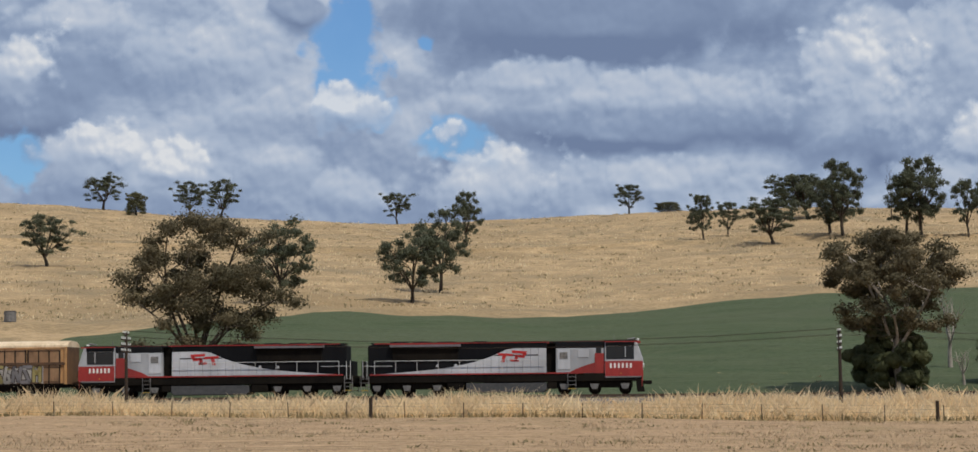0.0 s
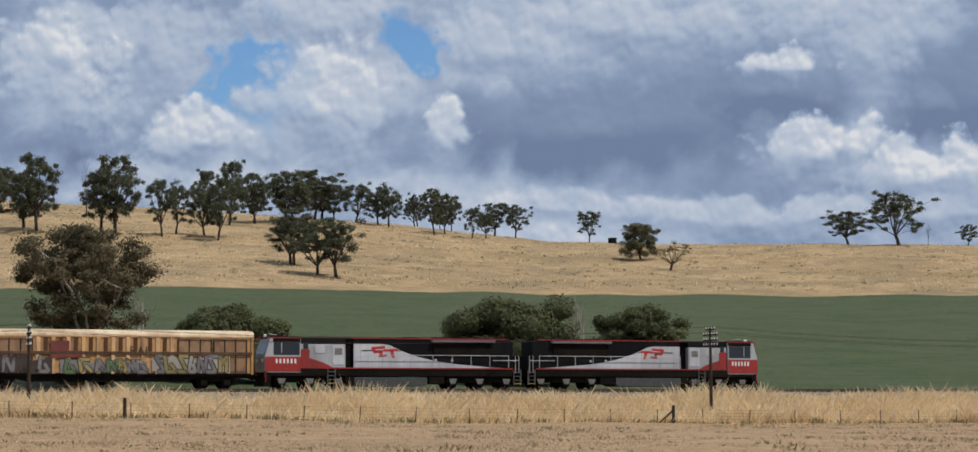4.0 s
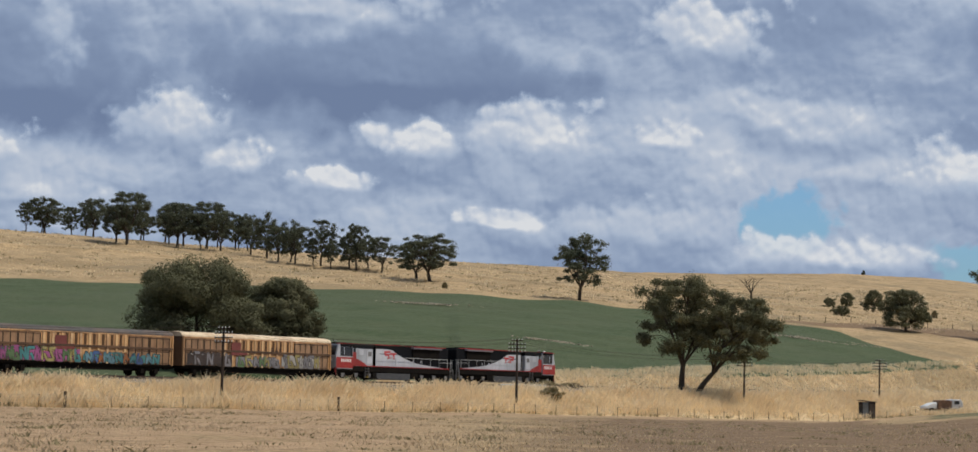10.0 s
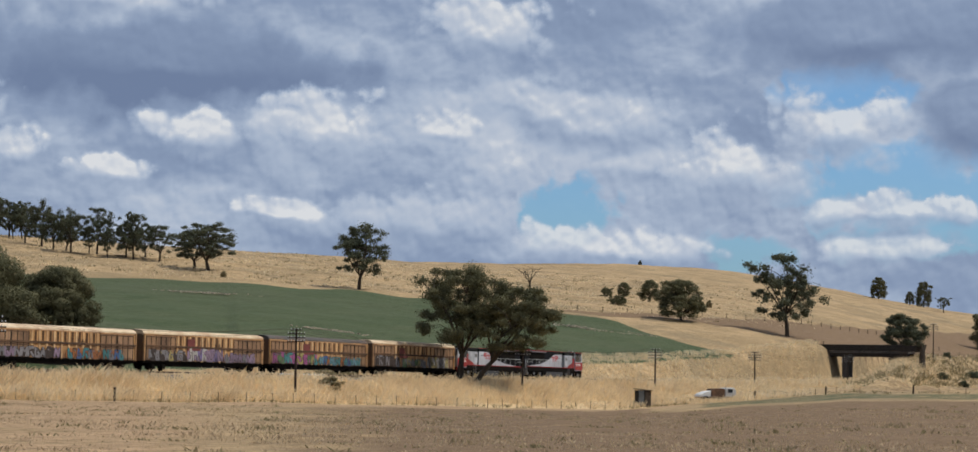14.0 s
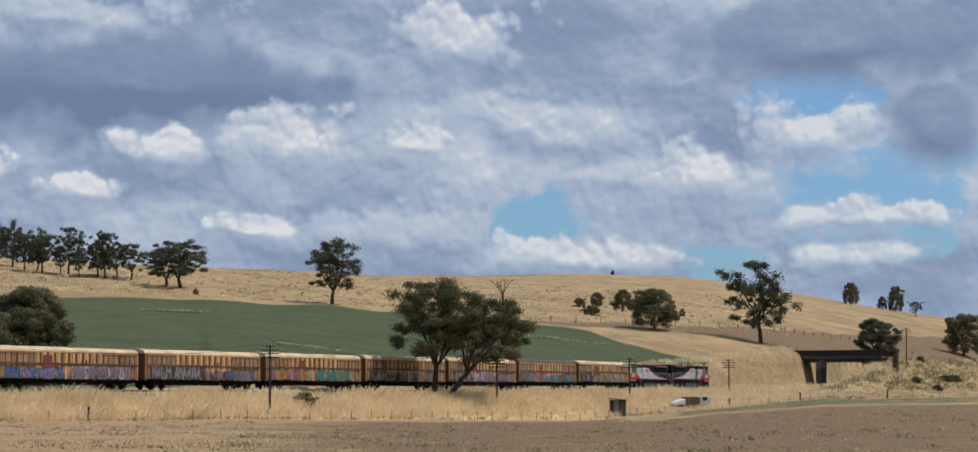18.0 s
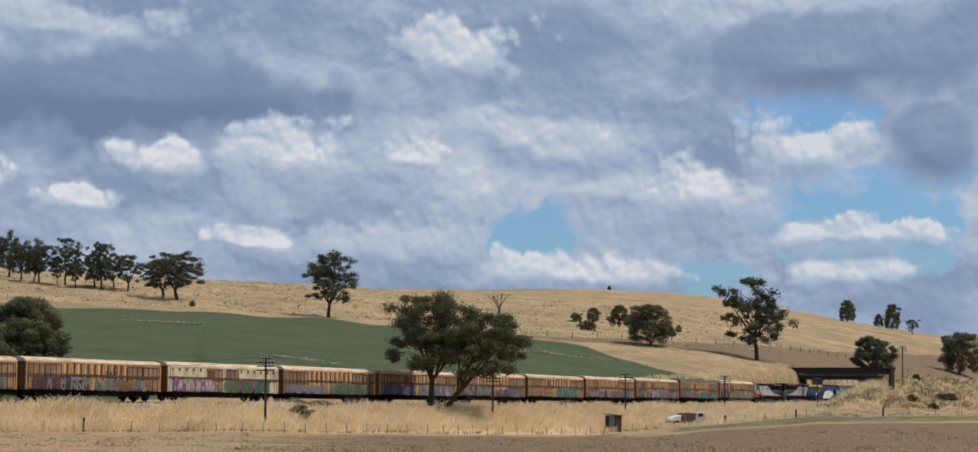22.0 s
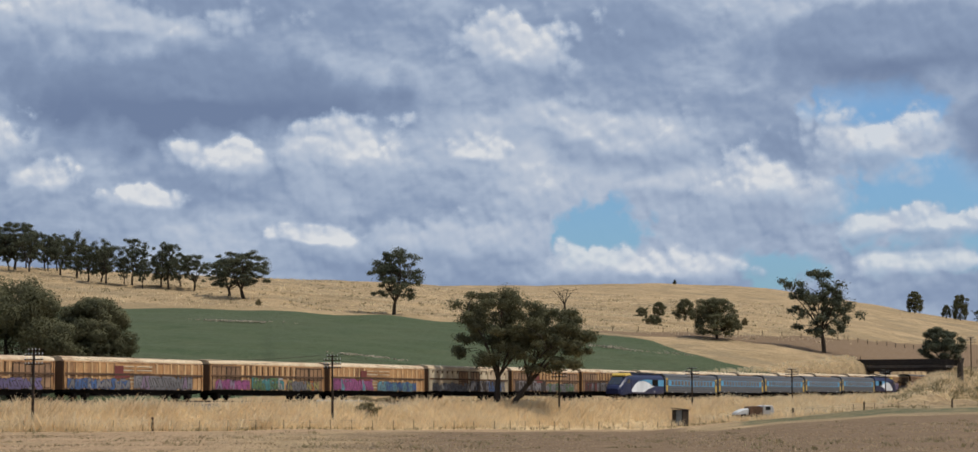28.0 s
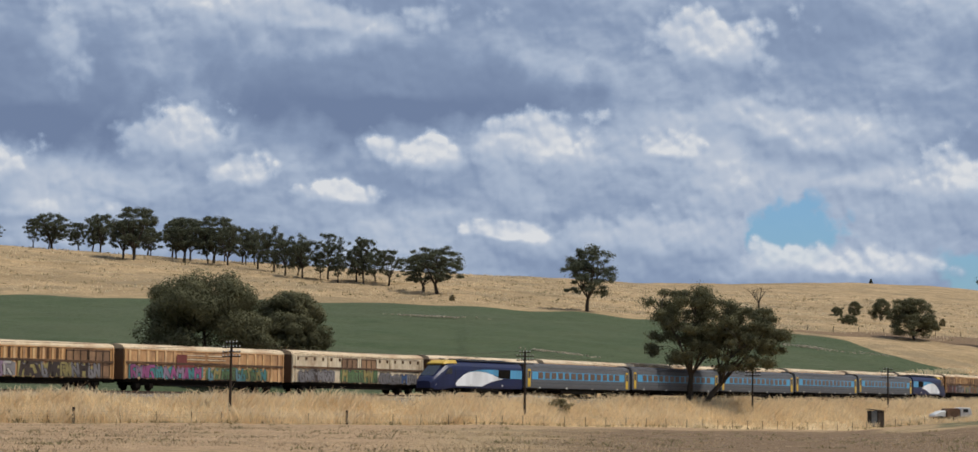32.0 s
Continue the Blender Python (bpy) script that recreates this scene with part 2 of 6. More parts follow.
    gap = ramp(nearest(q, BLUE_GAPS, 1.7)[1], 1.06, 0.60)
    tone, cover = layer(tone, WHITE_CLOUDS, 1.75, 0.66, 0.42, 0.98, 0.86)
    gap = math_node("MULTIPLY", gap, math_node("SUBTRACT", 1.0, cover))
    tone, cover = layer(tone, NEAR_DARK_CLOUDS, 0.6, 0.84, 0.0, 0.30, 0.96)
    gap = math_node("MULTIPLY", gap, math_node("SUBTRACT", 1.0, cover))

    def blend(fac, a, b):
        n = N("ShaderNodeMix")
        n.data_type = "RGBA"
        L(fac, n.inputs["Factor"])
        L(a, n.inputs["A"])
        L(b, n.inputs["B"])
        return n.outputs["Result"]

    sky = N("ShaderNodeTexSky")
    sky.sky_type = "NISHITA"
    sky.sun_disc = False
    sky.sun_elevation, sky.sun_rotation = radians(SUN_EL), radians(SUN_AZ)
    # the relief shows most on the bright billows
    tone = math_node("ADD", tone, math_node("MULTIPLY", relief, math_node("MULTIPLY_ADD", tone, 1.05, 0.03)))
    shades = N("ShaderNodeValToRGB")
    els = shades.color_ramp.elements
    for _ in range(3):
        els.new(0.5)
    for el_, (pos, c) in zip(els, ((0.0, (0.150, 0.203, 0.325)), (0.28, (0.236, 0.305, 0.440)), (0.55, (0.360, 0.432, 0.555)), (0.80, (0.472, 0.526, 0.618)), (1.0, (0.655, 0.675, 0.705)))):
        el_.position, el_.color = pos, (*c, 1)
    L(tone, shades.inputs[0])
    air = vec_node("MULTIPLY", sky.outputs[0], (SKY_GAIN * 0.62, SKY_GAIN * 0.93, SKY_GAIN * 1.28))
    clouds = blend(math_node("MULTIPLY", gap, 0.95), shades.outputs[0], air)
    out = N("ShaderNodeOutputWorld")
    bg = N("ShaderNodeBackground")
    bg.inputs["Strength"].default_value = 1.0
    L(clouds, bg.inputs["Color"])
    L(bg.outputs[0], out.inputs[0])


SKY_GAIN = 0.085
sky_world()
_sun = bpy.data.lights.new("sun", "SUN")
_sun.energy, _sun.angle, _sun.color = 3.45, radians(0.6), (1.0, 0.945, 0.86)
sun = new("sun", _sun)
_a, _e = radians(SUN_AZ), radians(SUN_EL)
sun.matrix_world = look(Vector((math.sin(_a) * math.cos(_e), math.cos(_a) * math.cos(_e), math.sin(_e))) * 300, Vector((0, 0, 0)))
scene.view_settings.exposure = 0.07


# ---- materials ----
def shader(name, rough=0.8, metal=0.0):
    m = bpy.data.materials.new(name)
    m.use_nodes = True
    b = m.node_tree.nodes["Principled BSDF"]
    b.inputs["Roughness"].default_value, b.inputs["Metallic"].default_value = rough, metal
    return m, m.node_tree, b


def noise_mat(name, dark, light, scale=4.0, rough=0.8, metal=0.0, bump=0.0, detail=6, stretch=(1, 1, 1), stain=None, vary=0.0, coords="Object", spec=None):
    """A surface with colour varied at two scales: fine grain, and broad stains; vary: by piece."""
    m, nt, b = shader(name, rough, metal)
    N, L = nt.nodes.new, nt.links.new
    tc = N("ShaderNodeTexCoord")
    mp = N("ShaderNodeMapping")
    mp.inputs["Scale"].default_value = stretch
    L(tc.outputs[coords], mp.inputs[0])
    n1 = N("ShaderNodeTexNoise")
    n1.inputs["Scale"].default_value, n1.inputs["Detail"].default_value, n1.inputs["Roughness"].default_value = scale, detail, 0.65
    L(mp.outputs[0], n1.inputs["Vector"])
    cr = N("ShaderNodeValToRGB")
    cr.color_ramp.elements[0].position, cr.color_ramp.elements[1].position = 0.3, 0.7
    cr.color_ramp.elements[0].color, cr.color_ramp.elements[1].color = (*dark, 1), (*light, 1)
    L(n1.outputs["Fac"], cr.inputs[0])
    col = cr.outputs[0]
    if stain:
        n2 = N("ShaderNodeTexNoise")
        n2.inputs["Scale"].default_value, n2.inputs["Detail"].default_value = scale * 0.13, 3
        L(mp.outputs[0], n2.inputs["Vector"])
        mr = N("ShaderNodeMapRange")
        mr.inputs[1].default_value, mr.inputs[2].default_value = 0.45, 0.7
        L(n2.outputs["Fac"], mr.inputs[0])
        mx = N("ShaderNodeMix")
        mx.data_type = "RGBA"
        L(mr.outputs[0], mx.inputs["Factor"])
        L(col, mx.inputs["A"])
        mx.inputs["B"].default_value = (*stain, 1)
        col = mx.outputs["Result"]
    if vary:
        gi = N("ShaderNodeNewGeometry")
        mr = N("ShaderNodeMapRange")
        mr.inputs[3].default_value, mr.inputs[4].default_value = 1 - vary, 1 + vary
        L(gi.outputs["Random Per Island"], mr.inputs[0])
        hs = N("ShaderNodeHueSaturation")
        L(col, hs.inputs["Color"])
        L(mr.outputs[0], hs.inputs["Value"])
        col = hs.outputs[0]
    L(col, b.inputs["Base Color"])
    b.inputs["Specular IOR Level"].default_value = spec if spec is not None else 0.2 if rough > 0.5 else 0.4
    if bump:
        bp = N("ShaderNodeBump")
        bp.inputs["Strength"].default_value, bp.inputs["Distance"].default_value = 0.6, bump
        L(n1.outputs["Fac"], bp.inputs["Height"])
        L(bp.outputs[0], b.inputs["Normal"])
    return m


def ground_material():
    m, nt, b = shader("paddock_ground", 0.95)
    b.inputs["Specular IOR Level"].default_value = 0.15
    N, L = nt.nodes.new, nt.links.new
    tc = N("ShaderNodeTexCoord").outputs["Object"]

    def noise_tex(scale, detail=5, rough=0.6, stretch=(1, 1, 1)):
        mp = N("ShaderNodeMapping")
        mp.inputs["Scale"].default_value = stretch
        L(tc, mp.inputs[0])
        n = N("ShaderNodeTexNoise")
        n.inputs["Scale"].default_value, n.inputs["Detail"].default_value, n.inputs["Roughness"].default_value = scale, detail, rough
        L(mp.outputs[0], n.inputs["Vector"])
        return n.outputs["Fac"]

    def ramp(fac, *stops):
        cr = N("ShaderNodeValToRGB")
        els = cr.color_ramp.elements
        while len(els) < len(stops):
            els.new(0.5)
        for e, (pos, c) in zip(els, stops):
            e.position, e.color = pos, (*c, 1)
        L(fac, cr.inputs[0])
        return cr.outputs[0]

    def rng(fac, lo, hi):
        mr = N("ShaderNodeMapRange")
        mr.inputs[1].default_value, mr.inputs[2].default_value = lo, hi
        L(fac, mr.inputs[0])
        return mr.outputs[0]

    def blend(fac, a, b2):
        n = N("ShaderNodeMix")
        n.data_type = "RGBA"
        L(fac, n.inputs["Factor"])
        for v, s in ((a, n.inputs["A"]), (b2, n.inputs["B"])):
            if isinstance(v, tuple):
                s.default_value = (*v, 1)
            else:
                L(v, s)
        return n.outputs["Result"]

    at = N("ShaderNodeAttribute")
    at.attribute_name = "field"
    sp = N("ShaderNodeSeparateColor")
    L(at.outputs["Color"], sp.inputs[0])
    edge = noise_tex(0.35, 4)

    def mask(ch):
        ad = N("ShaderNodeMath")
        ad.operation = "MULTIPLY_ADD"
        L(edge, ad.inputs[0])
        ad.inputs[1].default_value = 0.5
        L(ch, ad.inputs[2])
        return rng(ad.outputs[0], 0.68, 0.82)

    fine, mid, broad = noise_tex(1.6, 6, 0.7), noise_tex(0.12, 5, 0.6), noise_tex(0.018, 4, 0.55)
    rows = noise_tex(0.5, 4, 0.6, (0.12, 1.6, 1.0))
    dry = blend(rng(mid, 0.42, 0.58), ramp(fine, (0.38, (0.316, 0.221, 0.116)), (0.62, (0.484, 0.344, 0.192))), ramp(fine, (0.38, (0.219, 0.153, 0.080)), (0.62, (0.372, 0.268, 0.148))))
    dry = blend(rng(broad, 0.52, 0.66), dry, ramp(fine, (0.38, (0.200, 0.140, 0.072)), (0.62, (0.335, 0.238, 0.128))))
    patchy = noise_tex(0.045, 6, 0.68)
    dry = blend(rng(patchy, 0.50, 0.64), dry, ramp(fine, (0.3, (0.165, 0.125, 0.072)), (0.7, (0.30, 0.225, 0.13))))
    green = blend(rng(mid, 0.35, 0.7), ramp(fine, (0.38, (0.036, 0.056, 0.024)), (0.62, (0.068, 0.09, 0.042))), ramp(fine, (0.38, (0.055, 0.072, 0.035)), (0.75, (0.10, 0.112, 0.058))))
    green = blend(rng(rows, 0.50, 0.78), green, (0.092, 0.10, 0.056))
    green = blend(rng(broad, 0.50, 0.62), green, ramp(fine, (0.3, (0.05, 0.066, 0.033)), (0.7, (0.09, 0.102, 0.054))))
    tussock = noise_tex(0.42, 6, 0.75)
    dry = blend(rng(tussock, 0.50, 0.66), dry, ramp(fine, (0.3, (0.15, 0.108, 0.058)), (0.7, (0.29, 0.21, 0.118))))
    green = blend(rng(tussock, 0.54, 0.70), green, ramp(fine, (0.3, (0.028, 0.040, 0.018)), (0.7, (0.056, 0.070, 0.034))))
    stubble = blend(rng(rows, 0.36, 0.64), ramp(fine, (0.38, (0.29, 0.186, 0.106)), (0.62, (0.51, 0.35, 0.21))), ramp(fine, (0.38, (0.19, 0.130, 0.072)), (0.62, (0.36, 0.25, 0.142))))
    stubble = blend(rng(mid, 0.56, 0.70), stubble, ramp(fine, (0.35, (0.143, 0.117, 0.056)), (0.62, (0.375, 0.260, 0.144))))
    plough = ramp(fine, (0.3, (0.128, 0.083, 0.048)), (0.7, (0.225, 0.152, 0.090)))
    bleached = ramp(fine, (0.35, (0.46, 0.335, 0.185)), (0.65, (0.66, 0.505, 0.30)))
    bleached = blend(rng(patchy, 0.52, 0.66), bleached, ramp(fine, (0.3, (0.33, 0.24, 0.13)), (0.7, (0.50, 0.375, 0.21))))
    col = blend(mask(sp.outputs[0]), blend(at.outputs["Alpha"], dry, bleached), green)
    col = blend(mask(sp.outputs[1]), col, plough)
    col = blend(mask(sp.outputs[2]), col, stubble)
    L(col, b.inputs["Base Color"])
    bp = N("ShaderNodeBump")
    bp.inputs["Strength"].default_value, bp.inputs["Distance"].default_value = 0.9, 0.25
    L(fine, bp.inputs["Height"])
    L(bp.outputs[0], b.inputs["Normal"])
    return m


def thin_mat(name, dark, light, scale, vary, through_share):
    """Leaves and grass: a matt sheet that lets part of the light through."""
    m = noise_mat(name, dark, light, scale, 0.8, vary=vary)
    nt = m.node_tree
    N, L = nt.nodes.new, nt.links.new
    b, out = nt.nodes["Principled BSDF"], nt.nodes["Material Output"]
    b.inputs["Specular IOR Level"].default_value = 0.2
    tr = N("ShaderNodeBsdfTranslucent")
    L(b.inputs["Base Color"].links[0].from_socket, tr.inputs["Color"])
    mx = N("ShaderNodeMixShader")
    mx.inputs[0].default_value = through_share
    L(b.outputs[0], mx.inputs[1])
    L(tr.outputs[0], mx.inputs[2])
    L(mx.outputs[0], out.inputs["Surface"])
    return m


MAT_GROUND = ground_material()
MAT_BALLAST = noise_mat("ballast", (0.10, 0.085, 0.07), (0.27, 0.23, 0.19), 9, 0.95, bump=0.05, stain=(0.13, 0.10, 0.075))
MAT_RAIL = noise_mat("rail_steel", (0.055, 0.035, 0.025), (0.12, 0.08, 0.06), 6, 0.6, 0.3)
MAT_SLEEPER = noise_mat("sleeper", (0.09, 0.075, 0.06), (0.19, 0.165, 0.14), 3, 0.9)
MAT_BARK = noise_mat("bark_dark", (0.035, 0.027, 0.02), (0.085, 0.068, 0.052), 3, 0.95, stretch=(1, 1, 0.25), bump=0.05)
MAT_BARK_PALE = noise_mat("bark_pale", (0.16, 0.135, 0.11), (0.46, 0.42, 0.36), 1.6, 0.85, stretch=(1, 1, 0.4), stain=(0.12, 0.09, 0.07))
MAT_LEAF = thin_mat("gum_leaf", (0.060, 0.070, 0.044), (0.128, 0.136, 0.086), 0.6, 0.14, 0.32)
MAT_LEAF_BROWN = thin_mat("gum_leaf_rusty", (0.070, 0.064, 0.037), (0.175, 0.140, 0.080), 0.35, 0.14, 0.32)
MAT_LEAF_DARK = thin_mat("wattle_leaf", (0.072, 0.076, 0.040), (0.165, 0.155, 0.082), 0.30, 0.12, 0.32)
MAT_LEAF_OLIVE = thin_mat("olive_leaf", (0.060, 0.070, 0.032), (0.135, 0.142, 0.066), 0.30, 0.12, 0.32)
MAT_TIMBER = noise_mat("weathered_timber", (0.045, 0.035, 0.028), (0.12, 0.095, 0.075), 5, 0.9, stretch=(1, 1, 0.2))
MAT_POLE = noise_mat("creosote_pole", (0.022, 0.016, 0.012), (0.055, 0.04, 0.03), 5, 0.85, stretch=(1, 1, 0.2))
MAT_GRASS = thin_mat("dry_grass", (0.70, 0.55, 0.34), (0.88, 0.75, 0.515), 0.16, 0.16, 0.5)
MAT_WEED = thin_mat("green_weed", (0.19, 0.165, 0.085), (0.36, 0.29, 0.165), 0.4, 0.3, 0.4)


# ---- building blocks ----
def part(name, bm, material, parent=None, label=""):
    """Links a bmesh (or a mesh) as one object, under a thing or a part."""
    if isinstance(bm, bmesh.types.BMesh):
        me = bpy.data.meshes.new(name)
        bm.to_mesh(me)
        bm.free()
    else:
        me = bm
    if material and not me.materials:
        for mt in material if isinstance(material, (list, tuple)) else [material]:
            me.materials.append(mt)
    ob = new(name, me)
    if parent:
        ob.parent = parent
    if label:
        ob["label"] = label
    return ob


def add_box(bm, cx, cy, cz, sx, sy, sz, bevel=0.0, mat=0):
    made = bmesh.ops.create_cube(bm, size=1.0, matrix=Matrix.LocRotScale((cx, cy, cz), None, (sx, sy, sz)))
    vs = made["verts"]
    if bevel:
        es = list({e for v in vs for e in v.link_edges})
        r = bmesh.ops.bevel(bm, geom=es, offset=bevel, segments=1, affect="EDGES", profile=0.5)
        vs = [v for v in r["verts"] if v.is_valid]
    if mat:
        for f in {f for v in vs for f in v.link_faces}:
            f.material_index = mat
    return vs


def box(cx, cy, cz, sx, sy, sz, bevel=0.0):
    bm = bmesh.new()
    add_box(bm, cx, cy, cz, sx, sy, sz, bevel)
    return bm


def add_rod(bm, a, b, r, r2=None, n=8):
    a, b = Vector(a), Vector(b)
    d = b - a
    m = Matrix.Translation((a + b) / 2) @ d.to_track_quat("Z", "Y").to_matrix().to_4x4()
    bmesh.ops.create_cone(bm, cap_ends=True, segments=n, radius1=r, radius2=r if r2 is None else r2, depth=d.length, matrix=m)


def rod(a, b, r, r2=None, n=8):
    bm = bmesh.new()
    add_rod(bm, a, b, r, r2, n)
    return bm


def prism(outline, y0, y1, bevel=0.0):
    """An outline in x, z drawn out from y0 to y1."""
    bm = bmesh.new()
    lo = [bm.verts.new((x, y0, z)) for x, z in outline]
    hi = [bm.verts.new((x, y1, z)) for x, z in outline]
    bm.faces.new(lo)
    bm.faces.new(hi[::-1])
    for i in range(len(lo)):
        j = (i + 1) % len(lo)
        bm.faces.new((lo[j], lo[i], hi[i], hi[j]))
    bmesh.ops.recalc_face_normals(bm, faces=bm.faces)
    if bevel:
        bmesh.ops.bevel(bm, geom=list(bm.edges), offset=bevel, segments=1, affect="EDGES", profile=0.5)
    return bm


def raw_mesh(name, verts, faces, material, smooth=False):
    me = bpy.data.meshes.new(name)
    me.from_pydata(verts.tolist() if hasattr(verts, "tolist") else verts, [], faces.tolist() if hasattr(faces, "tolist") else faces)
    for mt in material if isinstance(material, (list, tuple)) else [material]:
        me.materials.append(mt)
    if smooth:
        me.shade_smooth()
    return me


# ---- ground: one sheet to the horizon ----
def build_ground():
    na, nr = len(BEARINGS), len(RINGS)
    az = np.radians(BEARINGS)[:, None]
    r = RINGS[None, :]
    x, y = r * np.sin(az), r * np.cos(az)
    wav = 0.10 * np.sin(x * 0.21 + 1.3 * np.sin(y * 0.13)) * np.cos(y * 0.17 + 0.7 * np.sin(x * 0.09)) * np.clip((r - 40) / 60, 0, 1)
    rt = np.interp(BEARINGS, LINE_AZ, LINE_R)[:, None]
    wav = wav * np.clip(np.abs(r - rt) / 12 - 0.6, 0, 1) * np.where(r > rt + 60, 3.0, 0.8)
    bank = table(BEARINGS, 60.8, 0, 62, 1, 72, 1, 75, 0)[:, None] * np.clip((r - 370) / 30, 0, 1) * np.clip((rt - 14 - r) / 14, 0, 1)
    wav = wav + bank * 0.55 * (np.sin(x * 0.55 + 2 * np.sin(y * 0.3)) * np.sin(y * 0.6 + 1.5 * np.sin(x * 0.21)) + 0.5 * np.sin(x * 1.3 + y * 0.9))
    co = np.stack([x, y, HEIGHTS + wav], -1).reshape(-1, 3)
    i, j = np.meshgrid(np.arange(na), np.arange(nr - 1), indexing="ij")
    k = (i + 1) % na
    faces = np.stack([i * nr + j, i * nr + j + 1, k * nr + j + 1, k * nr + j], -1).reshape(-1, 4)
    me = raw_mesh("ground", co, faces, MAT_GROUND, True)
    a = BEARINGS[:, None]
    rk, zk = profile(BEARINGS)
    rf, rb, rg = rk[3][:, None], rk[10][:, None], rk[12][:, None]
    el = np.degrees(np.arctan2(HEIGHTS - 1.7, np.maximum(r, 1)))
    soft = lambda v, w: np.clip(v / w + 0.5, 0, 1)
    low = table(a, -90, 0.3, 44, 0.3, 46, 0.46, 49.4, 0.55, 53, 0.66, 55, 0.74, 58, 0.98, 60, 1.3)
    top = table(a, -90, 1.2, -12, 1.7, -10.8, 1.9, -9.4, 2.1, -6.4, 2.43, -4.6, 2.58, -2.4, 2.5, 1.9, 2.4, 5.1, 2.67, 8.8, 2.93, 11.4, 3.0, 16, 2.95, 21, 2.84, 27.5, 2.75, 33, 2.7, 41, 2.7, 45, 2.63, 48, 2.5, 50, 2.35, 53.3, 2.03, 55, 1.83, 56.6, 1.34, 58, 1.02, 60, 0.9)
    green = soft(el - low, 0.05) * soft(top - el, 0.05) * (r > rt + 6)
    p_lo = table(a, 53, 2.1, 53.8, 2.04, 57.1, 1.84, 59, 1.54, 60.2, 1.34, 61.2, 1.1, 63, 0.9, 70, 0.8)
    p_hi = table(a, 53, 2.06, 53.8, 2.1, 57.1, 1.98, 59, 1.92, 61.3, 1.74, 63.8, 1.65, 70, 1.5)
    plough = soft(el - p_lo, 0.05) * soft(p_hi - el, 0.05) * (r > rt + 20)
    stub = soft(rf - r, 3.0)
    verge = table(a, 55.5, 0, 57.5, 1, 70, 1) * soft(r - (rf - 105), 40.0) * soft(rf - 2 - r, 6.0) * 0.52
    green = np.maximum(green, verge)
    stub = stub * (1 - np.minimum(verge * 1.6, 1))
    bare = table(a, 36, 0, 50, 1, 75, 1) * soft(rf - 30 - r, 30.0) * (1 - np.minimum(verge * 1.8, 1))
    plough = np.maximum(plough, np.maximum(bare * 0.6, 0.45 * table(a, 60.8, 0, 62, 1, 72, 1) * soft(r - rf - 25, 20.0) * (r < rt)))
    stub = stub * (1 - 0.85 * bare)
    strip_grass = soft(r - rf, 3.0) * soft(rt - 7.5 - r, 2.0) * table(a, 54, 0.9, 59, 0)
    col = np.stack([green, plough, stub, strip_grass], -1).reshape(-1, 4)
    at = me.color_attributes.new("field", "FLOAT_COLOR", "POINT")
    at.data.foreach_set("color", col.astype(np.float32).ravel())
    return tagged(part("ground", me, None), "rolling dry paddocks with stubble, a green crop and bleached grass", "ground", kind="structure")


build_ground()


# ---- railway: bed, sleepers, rails, on two lines ----
NEAR = -4.3                                # the nearer line lies this far from the freight line


def strip(name, s0, s1, step, section, off, material, dz=0.0):
    """A cross-section (offset, height) swept along the line."""
    ss = np.arange(s0, s1 + 0.1, step)
    rows = []
    for s in ss:
        x, y, z, h = on_line(s)
        rows += [(x - (off + o) * math.sin(h), y + (off + o) * math.cos(h), z + dz + v) for o, v in section]
    n = len(section)
    faces = [(i * n + j, (i + 1) * n + j, (i + 1) * n + j + 1, i * n + j + 1) for i in range(len(ss) - 1) for j in range(n - 1)]
    faces += [tuple(range(n)), tuple(range((len(ss) - 1) * n, len(ss) * n))[::-1]]
    return raw_mesh(name, rows, faces, material)


bed = tagged(part("railway", strip("track_bed", -220, 900, 4, [(-9.2, -1.3), (-6.4, -0.32), (2.1, -0.32), (4.9, -1.3)], 0, MAT_BALLAST), None), "double railway line on a low stone ballast bed", "railway", kind="structure")
for off in (0.0, NEAR):
    for side in (-0.75, 0.75):
        part("rail", strip("rail", -220, 900, 4, [(-0.07, -0.18), (-0.02, -0.15), (-0.035, 0.0), (0.035, 0.0), (0.02, -0.15), (0.07, -0.18)], off + side, MAT_RAIL), None, bed)
_sl = box(0, 0, -0.2, 0.25, 2.6, 0.12)
_slm = bpy.data.meshes.new("sleeper")
_sl.to_mesh(_slm)
_sl.free()
_slm.materials.append(MAT_SLEEPER)
for k in range(290):
    x, y, z, h = on_line(-70 + 0.66 * k, NEAR)
    o = part("sleeper", _slm, None, bed)
    o.location, o.rotation_euler = (x, y, z), (0, 0, h)


# ---- trees ----
def tube(path, radii, n=6):
    """A tapered limb along points; returns vertices and faces."""
    path = [Vector(p) for p in path]
    vs, fs = [], []
    for i, p in enumerate(path):
        d = (path[min(i + 1, len(path) - 1)] - path[max(i - 1, 0)]).normalized()
        u = d.orthogonal().normalized()
        w = d.cross(u)
        vs += [tuple(p + (u * math.cos(a) + w * math.sin(a)) * radii[i]) for a in (2 * math.pi * k / n for k in range(n))]
    for i in range(len(path) - 1):
        for k in range(n):
            a, b = i * n + k, i * n + (k + 1) % n
            fs.append((a, b, b + n, a + n))
    return vs, fs


